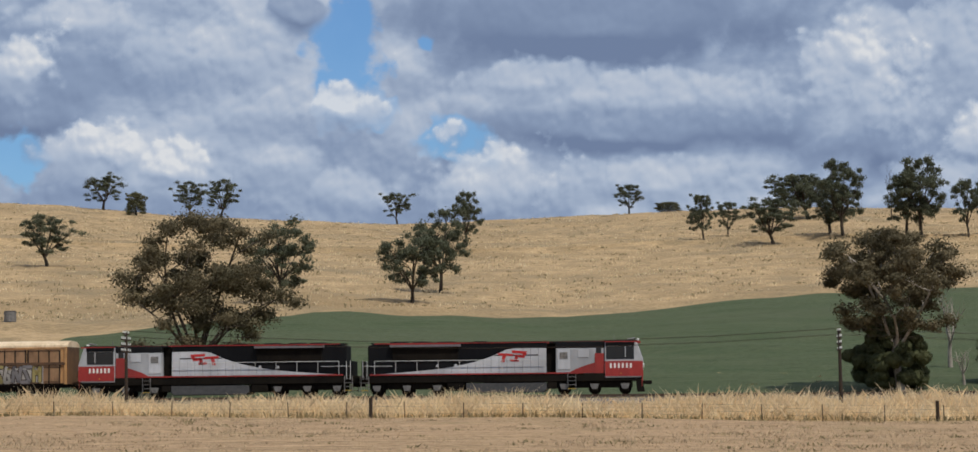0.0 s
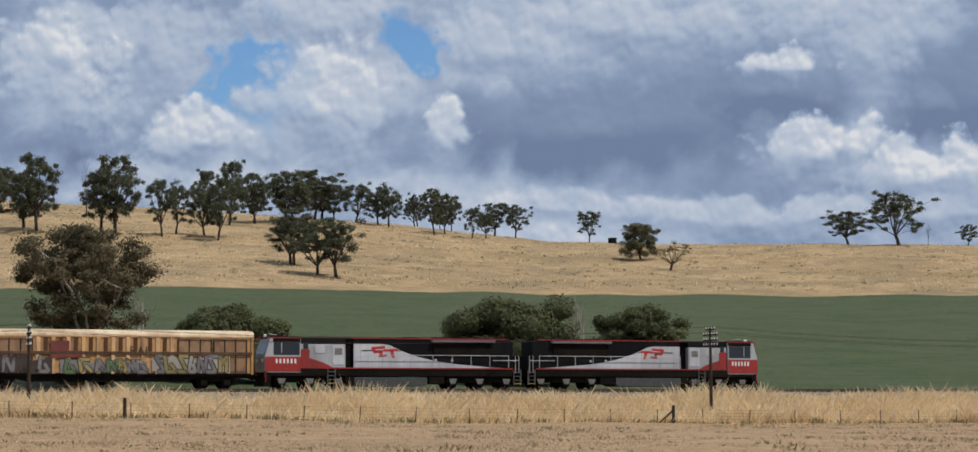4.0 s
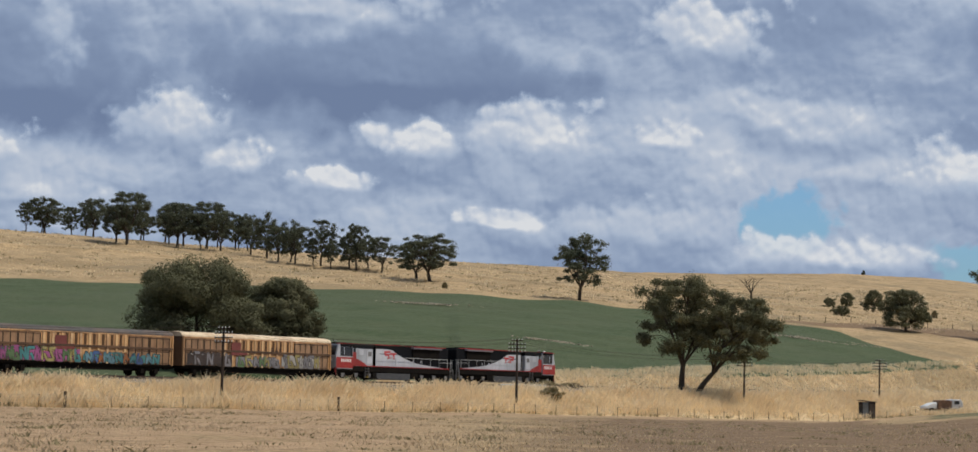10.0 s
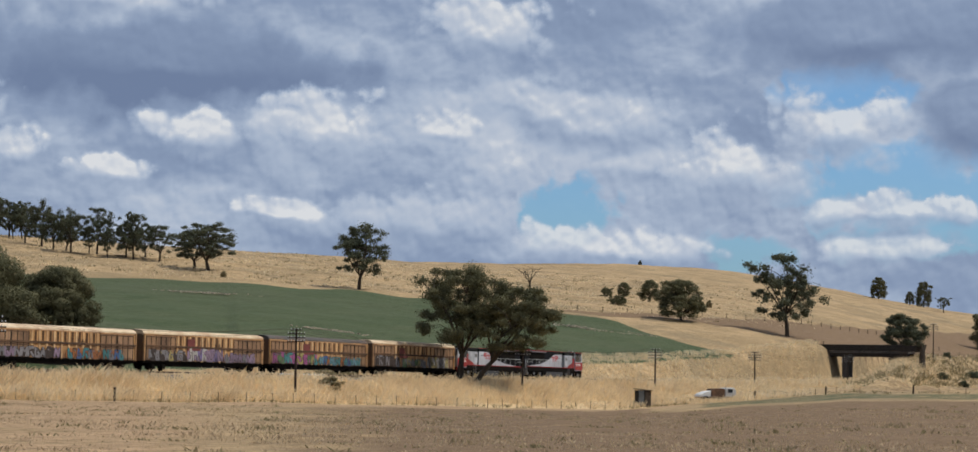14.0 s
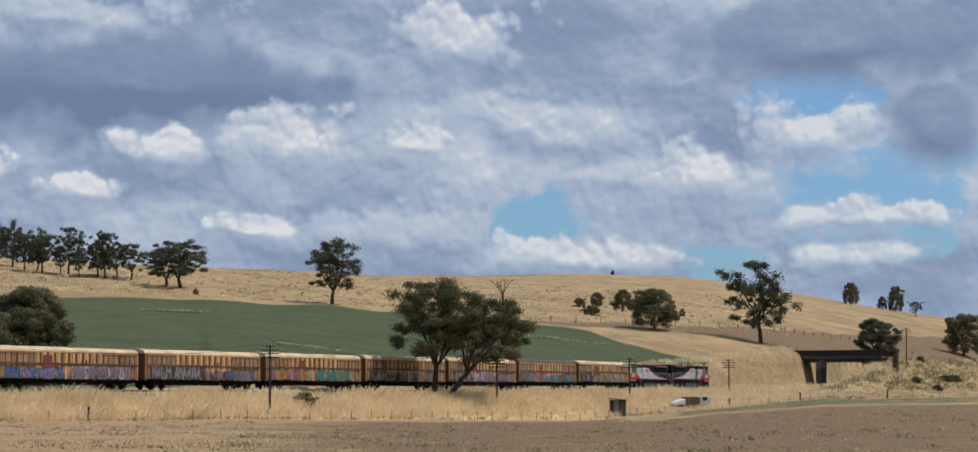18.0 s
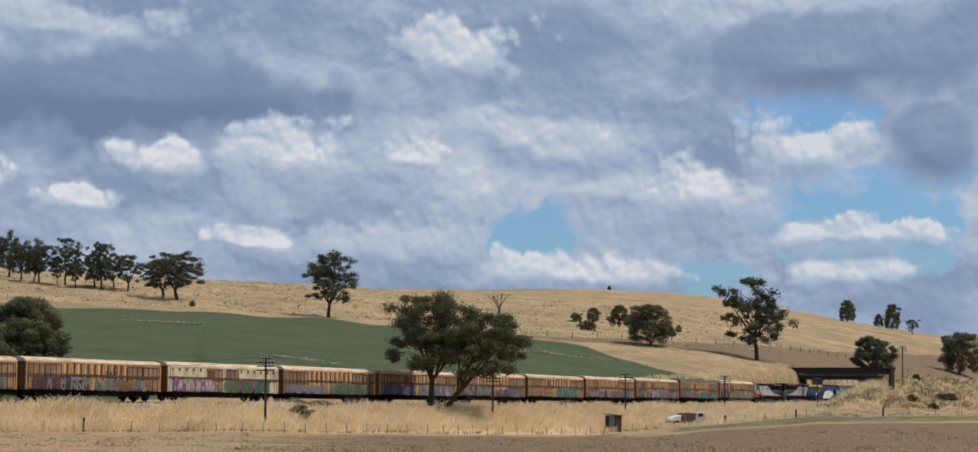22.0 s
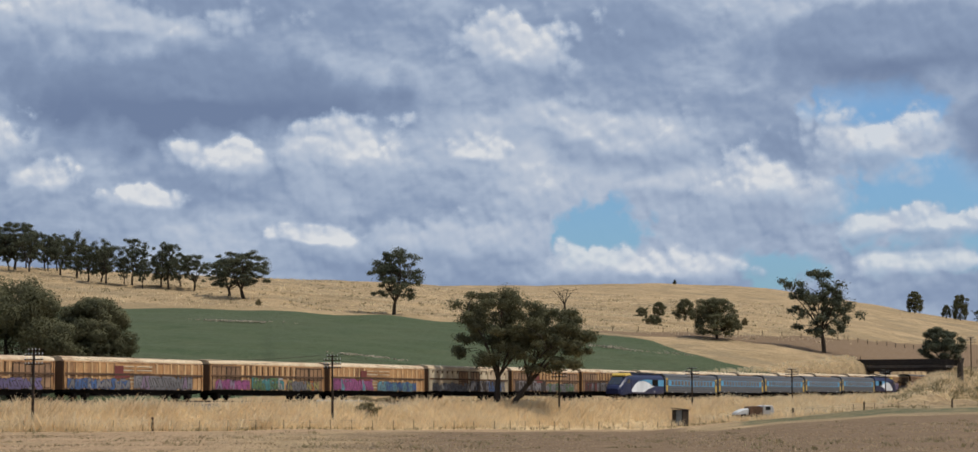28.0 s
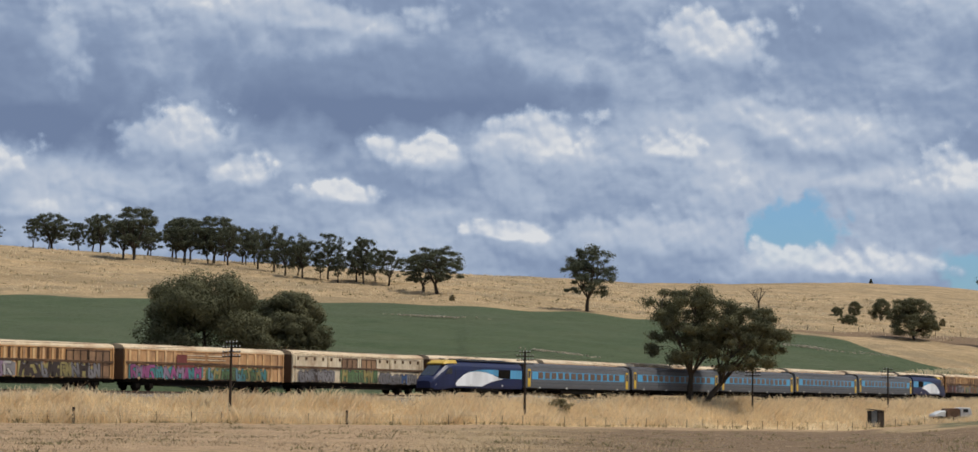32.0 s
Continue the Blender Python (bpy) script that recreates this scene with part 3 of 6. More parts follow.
def limb_path(a, b, rng, bend=0.12, n=5):
    a, b = Vector(a), Vector(b)
    ln = (b - a).length
    k = Vector(rng.uniform(-1, 1, 3)) * ln * bend
    return [a.lerp(b, t) + k * math.sin(math.pi * t) + Vector((0, 0, ln * 0.08 * math.sin(math.pi * t))) for t in np.linspace(0, 1, n)]


def leaf_cloud(centres, radii, per, size, rng, squash=0.75, dense=False):
    """Many small leaf sprays in clumps: vertices and faces."""
    C, R = np.repeat(np.array(centres), per, 0), np.repeat(np.array(radii), per)
    n = len(C)
    d = rng.normal(size=(n, 3))
    d /= np.linalg.norm(d, axis=1)[:, None]
    rad = R * (rng.uniform(0.55, 1.0, n) if dense else np.minimum(np.abs(rng.normal(0.62, 0.30, n)), 1.35))
    p = C + d * rad[:, None] * np.array([1, 1, squash])
    face = d + rng.normal(0, 0.3 if dense else 0.42, (n, 3))
    u = np.cross(face, rng.normal(size=(n, 3)))
    u /= np.linalg.norm(u, axis=1)[:, None] + 1e-9
    v = np.cross(face, u)
    v /= np.linalg.norm(v, axis=1)[:, None] + 1e-9
    s = size * rng.uniform(0.6, 1.35, n)[:, None]
    vs = np.stack([p - u * s, p - v * s * 0.42 + u * s * 0.1, p + u * s, p + v * s * 0.42 + u * s * 0.15], 1).reshape(-1, 3)
    return vs, np.arange(4 * n).reshape(-1, 4)


def grow(seed, h, w, style, lean=(0.0, 0.0)):
    """Trunk and crown meshes of one tree of height h and crown width w."""
    rng = np.random.default_rng(seed)
    bare = style in ("bare", "bare2")
    fork = {"open": 0.20, "wide": 0.20, "tall": 0.26, "round": 0.16, "bush": 0.05, "bare": 0.3, "bare2": 0.25, "vase": 0.16, "dome": 0.26}[style]
    low = {"open": 0.25, "wide": 0.26, "tall": 0.20, "round": 0.10, "bush": 0.02, "bare": 0.4, "bare2": 0.35, "vase": 0.08, "dome": 0.36}[style]
    r0 = 0.020 * h + 0.05
    bent = Vector((lean[0], lean[1], 0.0))
    top = Vector((rng.uniform(-0.06, 0.06) * w, rng.uniform(-0.06, 0.06) * w, fork * h)) + bent * 0.45
    V, F = [], []

    def add(vf):
        k = len(V)
        V.extend(vf[0])
        F.extend(tuple(i + k for i in f) for f in vf[1])

    tp = limb_path((0, 0, -0.5), top, rng, 0.05)
    add(tube(tp, np.linspace(r0 * 1.25, r0 * 0.8, len(tp)), 8))
    tips, knots = [], [Vector(p) for p in tp[2:]]
    nl = {"open": 7, "wide": 8, "tall": 8, "round": 7, "bush": 6, "bare": 6, "bare2": 8, "vase": 9, "dome": 8}[style]
    for i in range(nl):
        a = 2 * math.pi * (i + rng.uniform(-0.3, 0.3)) / nl
        rr = w * 0.5 * rng.uniform(0.45, 0.92) * (0.35 if i == 0 else 1)
        zz = h * (rng.uniform(low + 0.25, 0.86) if i else 0.88)
        if style == "tall" and i % 2:
            zz = h * rng.uniform(0.45, 0.7)
        end = Vector((math.cos(a) * rr, math.sin(a) * rr, zz)) + Vector((top.x, top.y, 0)) * 0.5 + bent * 0.6
        base = tp[-1].lerp(tp[-2], rng.uniform(0, 0.8))
        lp = limb_path(base, end, rng)
        add(tube(lp, np.linspace(r0 * 0.5, r0 * 0.12, len(lp))))
        tips.append(end)
        knots.extend(lp[1:])
        for _ in range(3):
            t0 = lp[rng.integers(2, 4)]
            e2 = t0 + Vector((rng.uniform(-1, 1) * w * 0.26, rng.uniform(-1, 1) * w * 0.26, rng.uniform(0.0, 0.22) * h))
            e2.z = min(e2.z, h * 0.93)
            l2 = limb_path(t0, e2, rng, n=4)
            add(tube(l2, np.linspace(r0 * 0.22, r0 * 0.06, len(l2)), 5))
            tips.append(e2)
            knots.extend(l2[1:])
            if bare:
                e3 = e2 + Vector((rng.uniform(-1, 1) * w * 0.14, rng.uniform(-1, 1) * w * 0.14, rng.uniform(0.02, 0.12) * h))
                add(tube([t0.lerp(e2, 0.6), e2.lerp(e3, 0.5), e3], [r0 * 0.1, r0 * 0.06, r0 * 0.03], 4))
    crown = None
    if style != "bare":
        cs, rs = [], []
        for t in tips:
            cs.append(tuple(t))
            rs.append(w * rng.uniform(0.06, 0.13))
        extra = {"open": 40, "wide": 52, "tall": 52, "round": 90, "bush": 34, "bare2": 3, "vase": 60, "dome": 70}[style]
        for _ in range(extra):
            a, q = rng.uniform(0, 2 * math.pi), math.sqrt(rng.uniform(0.05, 1))
            zc = rng.uniform(0, 1)
            mid = {"round": 0.30, "bush": 0.2}.get(style, 0.45)
            lobe = math.sqrt(max(0.05, 1 - ((zc - mid) / (1.02 - mid if zc > mid else mid + 0.35)) ** 2))
            rr = w * (0.44 if style == "round" else 0.42) * (max(q, 0.7) if style in ("round", "bush") else q) * lobe
            spot = Vector((math.cos(a) * rr + top.x + bent.x * 0.4, math.sin(a) * rr + top.y + bent.y * 0.4, h * (low + (0.93 - low) * zc)))
            root = min(knots, key=lambda k: (k - spot).length + 2.0 * max(0.0, k.z - spot.z))
            add(tube([root, root.lerp(spot, 0.5) + Vector((0, 0, 0.04 * h)), spot], [r0 * 0.16, r0 * 0.10, r0 * 0.05], 4))
            cs.append(tuple(spot))
            rs.append(w * rng.uniform(0.085, 0.135) if style in ("round", "bush") else w * rng.uniform(0.05, 0.115))
        near = seed > 100 and seed < 200
        per = {"open": 130, "wide": 140, "tall": 140, "round": 175, "bush": 110, "bare2": 40, "vase": 110, "dome": 105}[style] * (4 if near else 1)
        crown = leaf_cloud(cs, rs, per, 0.16 if near else 0.012 * max(w, 5) + 0.07, rng, 0.8 if style == "round" else 0.62, style == "round")
    return (V, F), crown


TREE_CACHE = {}


def tree_thing(name, seed, h, w, style, leaf, bark, lean=(0.0, 0.0)):
    key = (seed, style, leaf.name)
    if key not in TREE_CACHE:
        TREE_CACHE[key] = (grow(seed, h, w, style, lean), h, w, None)
        (tv, tf), crown = TREE_CACHE[key][0]
        tm = raw_mesh("trunk", tv, tf, bark, True)
        cm = raw_mesh("crown", crown[0], crown[1], leaf) if crown else None
        TREE_CACHE[key] = (tm, cm, h, w)
    tm, cm, h0, w0 = TREE_CACHE[key]
    e = new(name)
    part("trunk", tm, None, e)
    if cm:
        part("crown", cm, None, e)
    e.scale = (w / w0, w / w0, h / h0)
    return e


def stand(e, x, y, turn=0.0, sink=0.1):
    e.location = (x, y, ground_z(x, y) - sink)
    e.rotation_euler = (0, 0, turn)
    return e


WEST_SLOPE = [
    ("open", -130, 741, 12.3, 15.7), ("round", -113, 706, 7.9, 7.1), ("open", -100, 738, 12.6, 11.6),
    ("open", -91, 746, 13.6, 13.6), ("open", -93, 464, 11.5, 13.1), ("tall", -34, 358, 14.5, 11.2),
    ("open", -31, 745, 11.2, 11.2), ("wide", -13, 370, 13.2, 11.0), ("tall", -9, 404, 15.6, 11.4),
    ("tall", -6, 585, 15.7, 8.6),
]
WEST_CREST = [
    ("open", 47, 738, 10.5, 10.5), ("round", 60, 738, 3.6, 9.8), ("tall", 55, 564, 12.0, 8.0),
    ("open", 63, 581, 9.6, 7.3), ("wide", 70, 542, 12.0, 14.3), ("wide", 94, 648, 13.7, 17.8),
    ("tall", 89, 553, 19.8, 13.9), ("bare", 116, 634, 16.0, 5.5), ("tall", 108, 550, 20.7, 14.6),
    ("open", 119, 546, 14.7, 9.2), ("wide", 132, 540, 15.9, 10.5), ("tall", 153, 613, 19.1, 10.7),
    ("wide", 163, 622, 15.3, 10.9), ("wide", 175, 631, 16.5, 14.8), ("wide", 192, 660, 16.3, 15.5),
    ("open", 205, 659, 13.1, 11.7), ("open", 131, 466, 12.7, 11.9),
]
MIDDLE = [
    ("open", 131, 434, 12.5, 11.9), ("tall", 210, 641, 13.5, 9.5), ("open", 228, 666, 11.3, 7.6),
    ("open", 214, 610, 14.2, 9.5), ("tall", 234, 651, 12.1, 6.8), ("open", 225, 608, 9.9, 6.4),
    ("wide", 249, 652, 11.2, 11.8), ("open", 253, 644, 10.8, 8.6), ("open", 272, 630, 10.1, 8.5),
    ("round", 234, 509, 9.2, 10.0), ("bare2", 224, 471, 7.4, 10.3), ("wide", 331, 573, 10.7, 13.5),
    ("open", 335, 551, 16.4, 17.5), ("bare", 354, 566, 6.8, 2.6), ("open", 364, 560, 6.6, 6.4),
    ("open", 374, 553, 9.2, 6.0), ("wide", 382, 555, 11.2, 13.3),
]
LONG_GROVE = [
    ("tall", 389, 551, 9.1, 6.5), ("tall", 394, 547, 12.6, 9.1), ("wide", 370, 498, 15.8, 13.5),
    ("open", 406, 538, 8.6, 7.2), ("tall", 411, 534, 12.0, 9.1), ("wide", 400, 511, 13.0, 10.1),
    ("wide", 395, 494, 14.5, 12.9), ("wide", 393, 485, 11.8, 9.2), ("open", 413, 503, 10.5, 8.5),
    ("open", 412, 496, 11.1, 6.9), ("tall", 387, 458, 12.7, 9.5), ("wide", 367, 423, 11.2, 8.2),
    ("tall", 372, 419, 11.6, 8.2), ("open", 370, 413, 7.5, 5.0), ("tall", 376, 410, 11.8, 7.9),
    ("open", 381, 406, 9.3, 8.2), ("wide", 364, 371, 11.6, 14.7),
]
EAST_HILL = [
    ("wide", 364, 324, 14.3, 13.6), ("bare", 474, 360, 7.1, 10.4), ("bush", 484, 342, 2.5, 3.7),
    ("bush", 449, 314, 2.5, 4.6), ("round", 492, 342, 4.2, 3.9), ("round", 476, 323, 6.0, 5.5),
    ("round", 417, 274, 9.4, 11.7), ("tall", 433, 256, 19.0, 16.0), ("round", 810, 436, 9.1, 7.3),
    ("round", 816, 425, 5.7, 3.9), ("round", 819, 420, 10.7, 7.3), ("open", 801, 402, 6.3, 6.1),
    ("round", 617.4, 294.5, 13.0, 13.4),
]
LABELS = {
    "open": "open-crowned gum tree on the dry hillside",
    "wide": "broad spreading gum tree on the dry hillside",
    "tall": "tall layered gum tree on the dry hillside",
    "round": "dense rounded dark green tree on dry grass",
    "bush": "low dark shrub in dry grass",
    "bare": "dead leafless grey tree on dry grass",
    "bare2": "half-bare brownish tree on dry grass",
}
rng_t = random.Random(7)
for grove, title in ((WEST_SLOPE, "trees of the western slope"), (WEST_CREST, "trees along the crest"), (MIDDLE, "trees on the middle ridge"), (LONG_GROVE, "trees of the long grove"), (EAST_HILL, "trees of the eastern hill")):
    thick = [(st, x + rng_t.uniform(-7, 7), y + rng_t.uniform(2, 12), h * rng_t.uniform(0.72, 0.95), w * rng_t.uniform(0.8, 1.0)) for st, x, y, h, w in grove if st in ("open", "wide", "tall") and (grove is LONG_GROVE or 85 < x < 245)] if grove in (WEST_CREST, MIDDLE, LONG_GROVE) else []
    for n, (style, x, y, h, w) in enumerate(grove + thick):
        seed = {"open": 5, "wide": 5, "tall": 5}.get(style, 3)
        seed = rng_t.randrange(seed) + 11 * len(style)
        leaf = MAT_LEAF_BROWN if style == "bare2" else MAT_LEAF_DARK if style in ("round", "bush") else MAT_LEAF
        kind = "shrub" if style == "bush" else "tree"
        e = tree_thing("shrub" if style == "bush" else "gum_tree" if style in ("open", "wide", "tall") else "tree", seed, 12.0 if kind == "tree" else 2.5, 11.0 if kind == "tree" else 4.0, style, leaf, MAT_BARK)
        base_h, base_w = (12.0, 11.0) if kind == "tree" else (2.5, 4.0)
        e.scale = (1.06 * w / base_w, 1.06 * w / base_w, 1.03 * h / base_h)
        stand(e, x, y, rng_t.uniform(0, 6.28))
        tagged(e, LABELS[style], kind, title)

# the trees beside the line
SPECIAL = [
    ("gum_tree", 101, 34.0, 182.5, 14.2, 12.4, "dome", MAT_LEAF_BROWN, MAT_BARK_PALE, "rusty-leaved gum with pale limbs beside the railway"),
    ("bush", 110, 33.2, 184.6, 6.4, 6.6, "round", MAT_LEAF_OLIVE, MAT_BARK, "dark bushy growth at the foot of a gum"),
    ("gum_tree", 102, -26.0, 192.2, 16.4, 15.6, "vase", MAT_LEAF_BROWN, MAT_BARK, "large bushy olive gum behind the railway"),
    ("bush", 103, 46.8, 188.3, 6.6, 10.5, "round", MAT_LEAF_OLIVE, MAT_BARK, "wide dark green bush behind the railway"),
    ("bush", 104, 73.5, 189.2, 7.4, 14.0, "round", MAT_LEAF_OLIVE, MAT_BARK, "wide olive green bush behind the railway"),
    ("tree", 105, 86.6, 190.2, 7.2, 9.6, "dome", MAT_LEAF_OLIVE, MAT_BARK, "spreading olive green tree with dead pale limbs behind the railway"),
    ("tree", 106, 153.6, 192.3, 12.4, 16.4, "round", MAT_LEAF_DARK, MAT_BARK, "large dense dome-shaped dark tree behind the railway"),
    ("tree", 107, 165.8, 193.6, 11.0, 10.6, "round", MAT_LEAF_DARK, MAT_BARK, "dense rounded dark tree beside a larger one"),
    ("gum_tree", 109, 445.6, 233.2, 11.0, 11.5, "wide", MAT_LEAF, MAT_BARK, "bushy gum tree on the bank beside the road bridge"),
]
for name, seed, x, y, h, w, style, leaf, bark, label in SPECIAL:
    tagged(stand(tree_thing(name, seed, h, w, style, leaf, bark), x, y, 0.4 * seed), label, "bush" if name == "bush" else "tree")

RIGHT = Vector((math.cos(radians(51)), -math.sin(radians(51)), 0))     # along the line, towards the bridge
tagged(stand(tree_thing("gum_tree", 108, 15.6, 15.0, "dome", MAT_LEAF_DARK, MAT_BARK), 224.6, 181.9), "upright dark gum tree in tall dry grass before the railway", "tree", "pair of gums before the railway")
tagged(stand(tree_thing("gum_tree", 118, 13.6, 13.0, "dome", MAT_LEAF_DARK, MAT_BARK, (RIGHT.x * 7.0, RIGHT.y * 7.0)), 224.6, 180.0), "leaning dark gum tree in tall dry grass before the railway", "tree", "pair of gums before the railway")

# ---- trains (rolling stock); x is forwards, z up from the rail ----
SPEED, NOSE = 18.99, -15.1                # freight train: metres a second, and where its nose is at the start
XSPEED, XNOSE = 24.9, 938.2               # passenger train, coming the other way on the nearer line
PITCH, LOCO = 23.7, 21.9
MOVERS = []


def on_track(thing, ahead, off, sense):
    MOVERS.append((thing, ahead, off, sense))


def paint(name, c, rough=0.45, dirt=0.25, scale=1.2, metal=0.0, stretch=(1, 1, 0.35), spec=None):
    """Vehicle paint: streaky, a little dusty."""
    d = tuple(v * (1 - dirt) for v in c)
    s = tuple(v * (1 - dirt) * 0.75 + 0.035 * dirt for v in c)
    return noise_mat(name, d, c, scale * 3, rough, metal, stretch=stretch, stain=s, spec=spec)


BLACK = paint("loco_black", (0.0075, 0.008, 0.0095), 0.6, spec=0.06)
UNDER = noise_mat("underframe_grime", (0.005, 0.0045, 0.004), (0.014, 0.012, 0.010), 3, 0.9, stain=(0.016, 0.013, 0.010), spec=0.04)
SILVER = paint("loco_silver", (0.52, 0.53, 0.56), 0.45, 0.15)
CABGREY = paint("loco_cab_grey", (0.40, 0.41, 0.43), 0.45, 0.2)
RED = paint("loco_red", (0.33, 0.04, 0.036), 0.55, 0.25)
LOGO_RED = paint("sign_red", (0.50, 0.03, 0.03), 0.4, 0.1)
WHITE = paint("white_lettering", (0.75, 0.74, 0.70), 0.5, 0.1)
STEEL = noise_mat("worn_steel", (0.10, 0.095, 0.09), (0.26, 0.25, 0.24), 4, 0.55, 0.4)
RAILING = paint("handrail_grey", (0.55, 0.55, 0.54), 0.5, 0.1)
YELLOW = paint("safety_yellow", (0.62, 0.40, 0.045), 0.45, 0.15)
WINGGREY = paint("wing_grey", (0.20, 0.19, 0.21), 0.6, 0.25)
TANKGREY = noise_mat("tank_grey", (0.045, 0.045, 0.047), (0.085, 0.085, 0.085), 3, 0.7)


def glass_mat(name, tint, rough=0.08):
    m, nt, b = shader(name, rough)
    b.inputs["Base Color"].default_value = (*tint, 1)
    b.inputs["Specular IOR Level"].default_value = 0.6
    return m


CABGLASS = glass_mat("cab_glass", (0.018, 0.022, 0.028))


def side_plate(outline, side, y, thick=0.02):
    return prism(outline, side * y, side * (y + thick))


WHEEL = rod((0, -0.07, 0), (0, 0.07, 0), 0.47, None, 18)
add_rod(WHEEL, (0, -0.12, 0), (0, 0.12, 0), 0.14, None, 10)
_wm = bpy.data.meshes.new("wheel")
WHEEL.to_mesh(_wm)
WHEEL.free()
_wm.materials.append(UNDER)


def add_bogie(thing, x, axles, length):
    """A bogie frame with axleboxes and its wheels under a vehicle."""
    bm = bmesh.new()
    for side in (-1, 1):
        add_box(bm, 0, side * 1.02, 0.78, length, 0.2, 0.5, 0.03)
        for a in axles:
            add_box(bm, a, side * 1.12, 0.5, 0.55, 0.22, 0.5, 0.05)
            add_rod(bm, (a - 0.42, side * 1.08, 0.55), (a - 0.42, side * 1.08, 0.85), 0.1)
            add_rod(bm, (a + 0.42, side * 1.08, 0.55), (a + 0.42, side * 1.08, 0.85), 0.1)
    add_box(bm, 0, 0, 0.7, 0.7, 2.2, 0.3, 0.04)
    b = part("bogie", bm, UNDER, thing)
    b.location = (x, 0, 0)
    if len(axles) > 2:
        for a in axles:
            for side in (-1, 1):
                part("axlebox_cover", prism([(a - 0.34, 0.82), (a + 0.34, 0.82), (a + 0.2, 0.42), (a - 0.2, 0.42)], side * 1.235, side * 1.26, 0.01), STEEL, b)
    for a in axles:
        for side in (-1, 1):
            w = part("wheel", _wm, None, b)
            w.location = (a, side * 0.77, 0.47)
    return b


def swoosh(u):
    """Top of the silver paint, u metres behind the nose."""
    return float(np.interp(u, [7.2, 10.0, 10.5, 11.2, 12.0, 12.8, 13.8, 14.9, 16.2, 17.4, 19.0, 20.3], [3.55, 3.55, 3.42, 3.06, 2.78, 2.54, 2.32, 2.12, 1.98, 1.88, 1.76, 1.68]))


def letter_bars(thing, x0, z0, h, n, material, y, name="lettering", step=None):
    """Upright bars in place of lettering, on both sides."""
    w = h * 0.5
    for side in (-1, 1):
        for i in range(n):
            part(name, box(x0 + i * (step or w * 1.22), side * y, z0 + h / 2, w * 0.8, 0.012, h), material, thing)


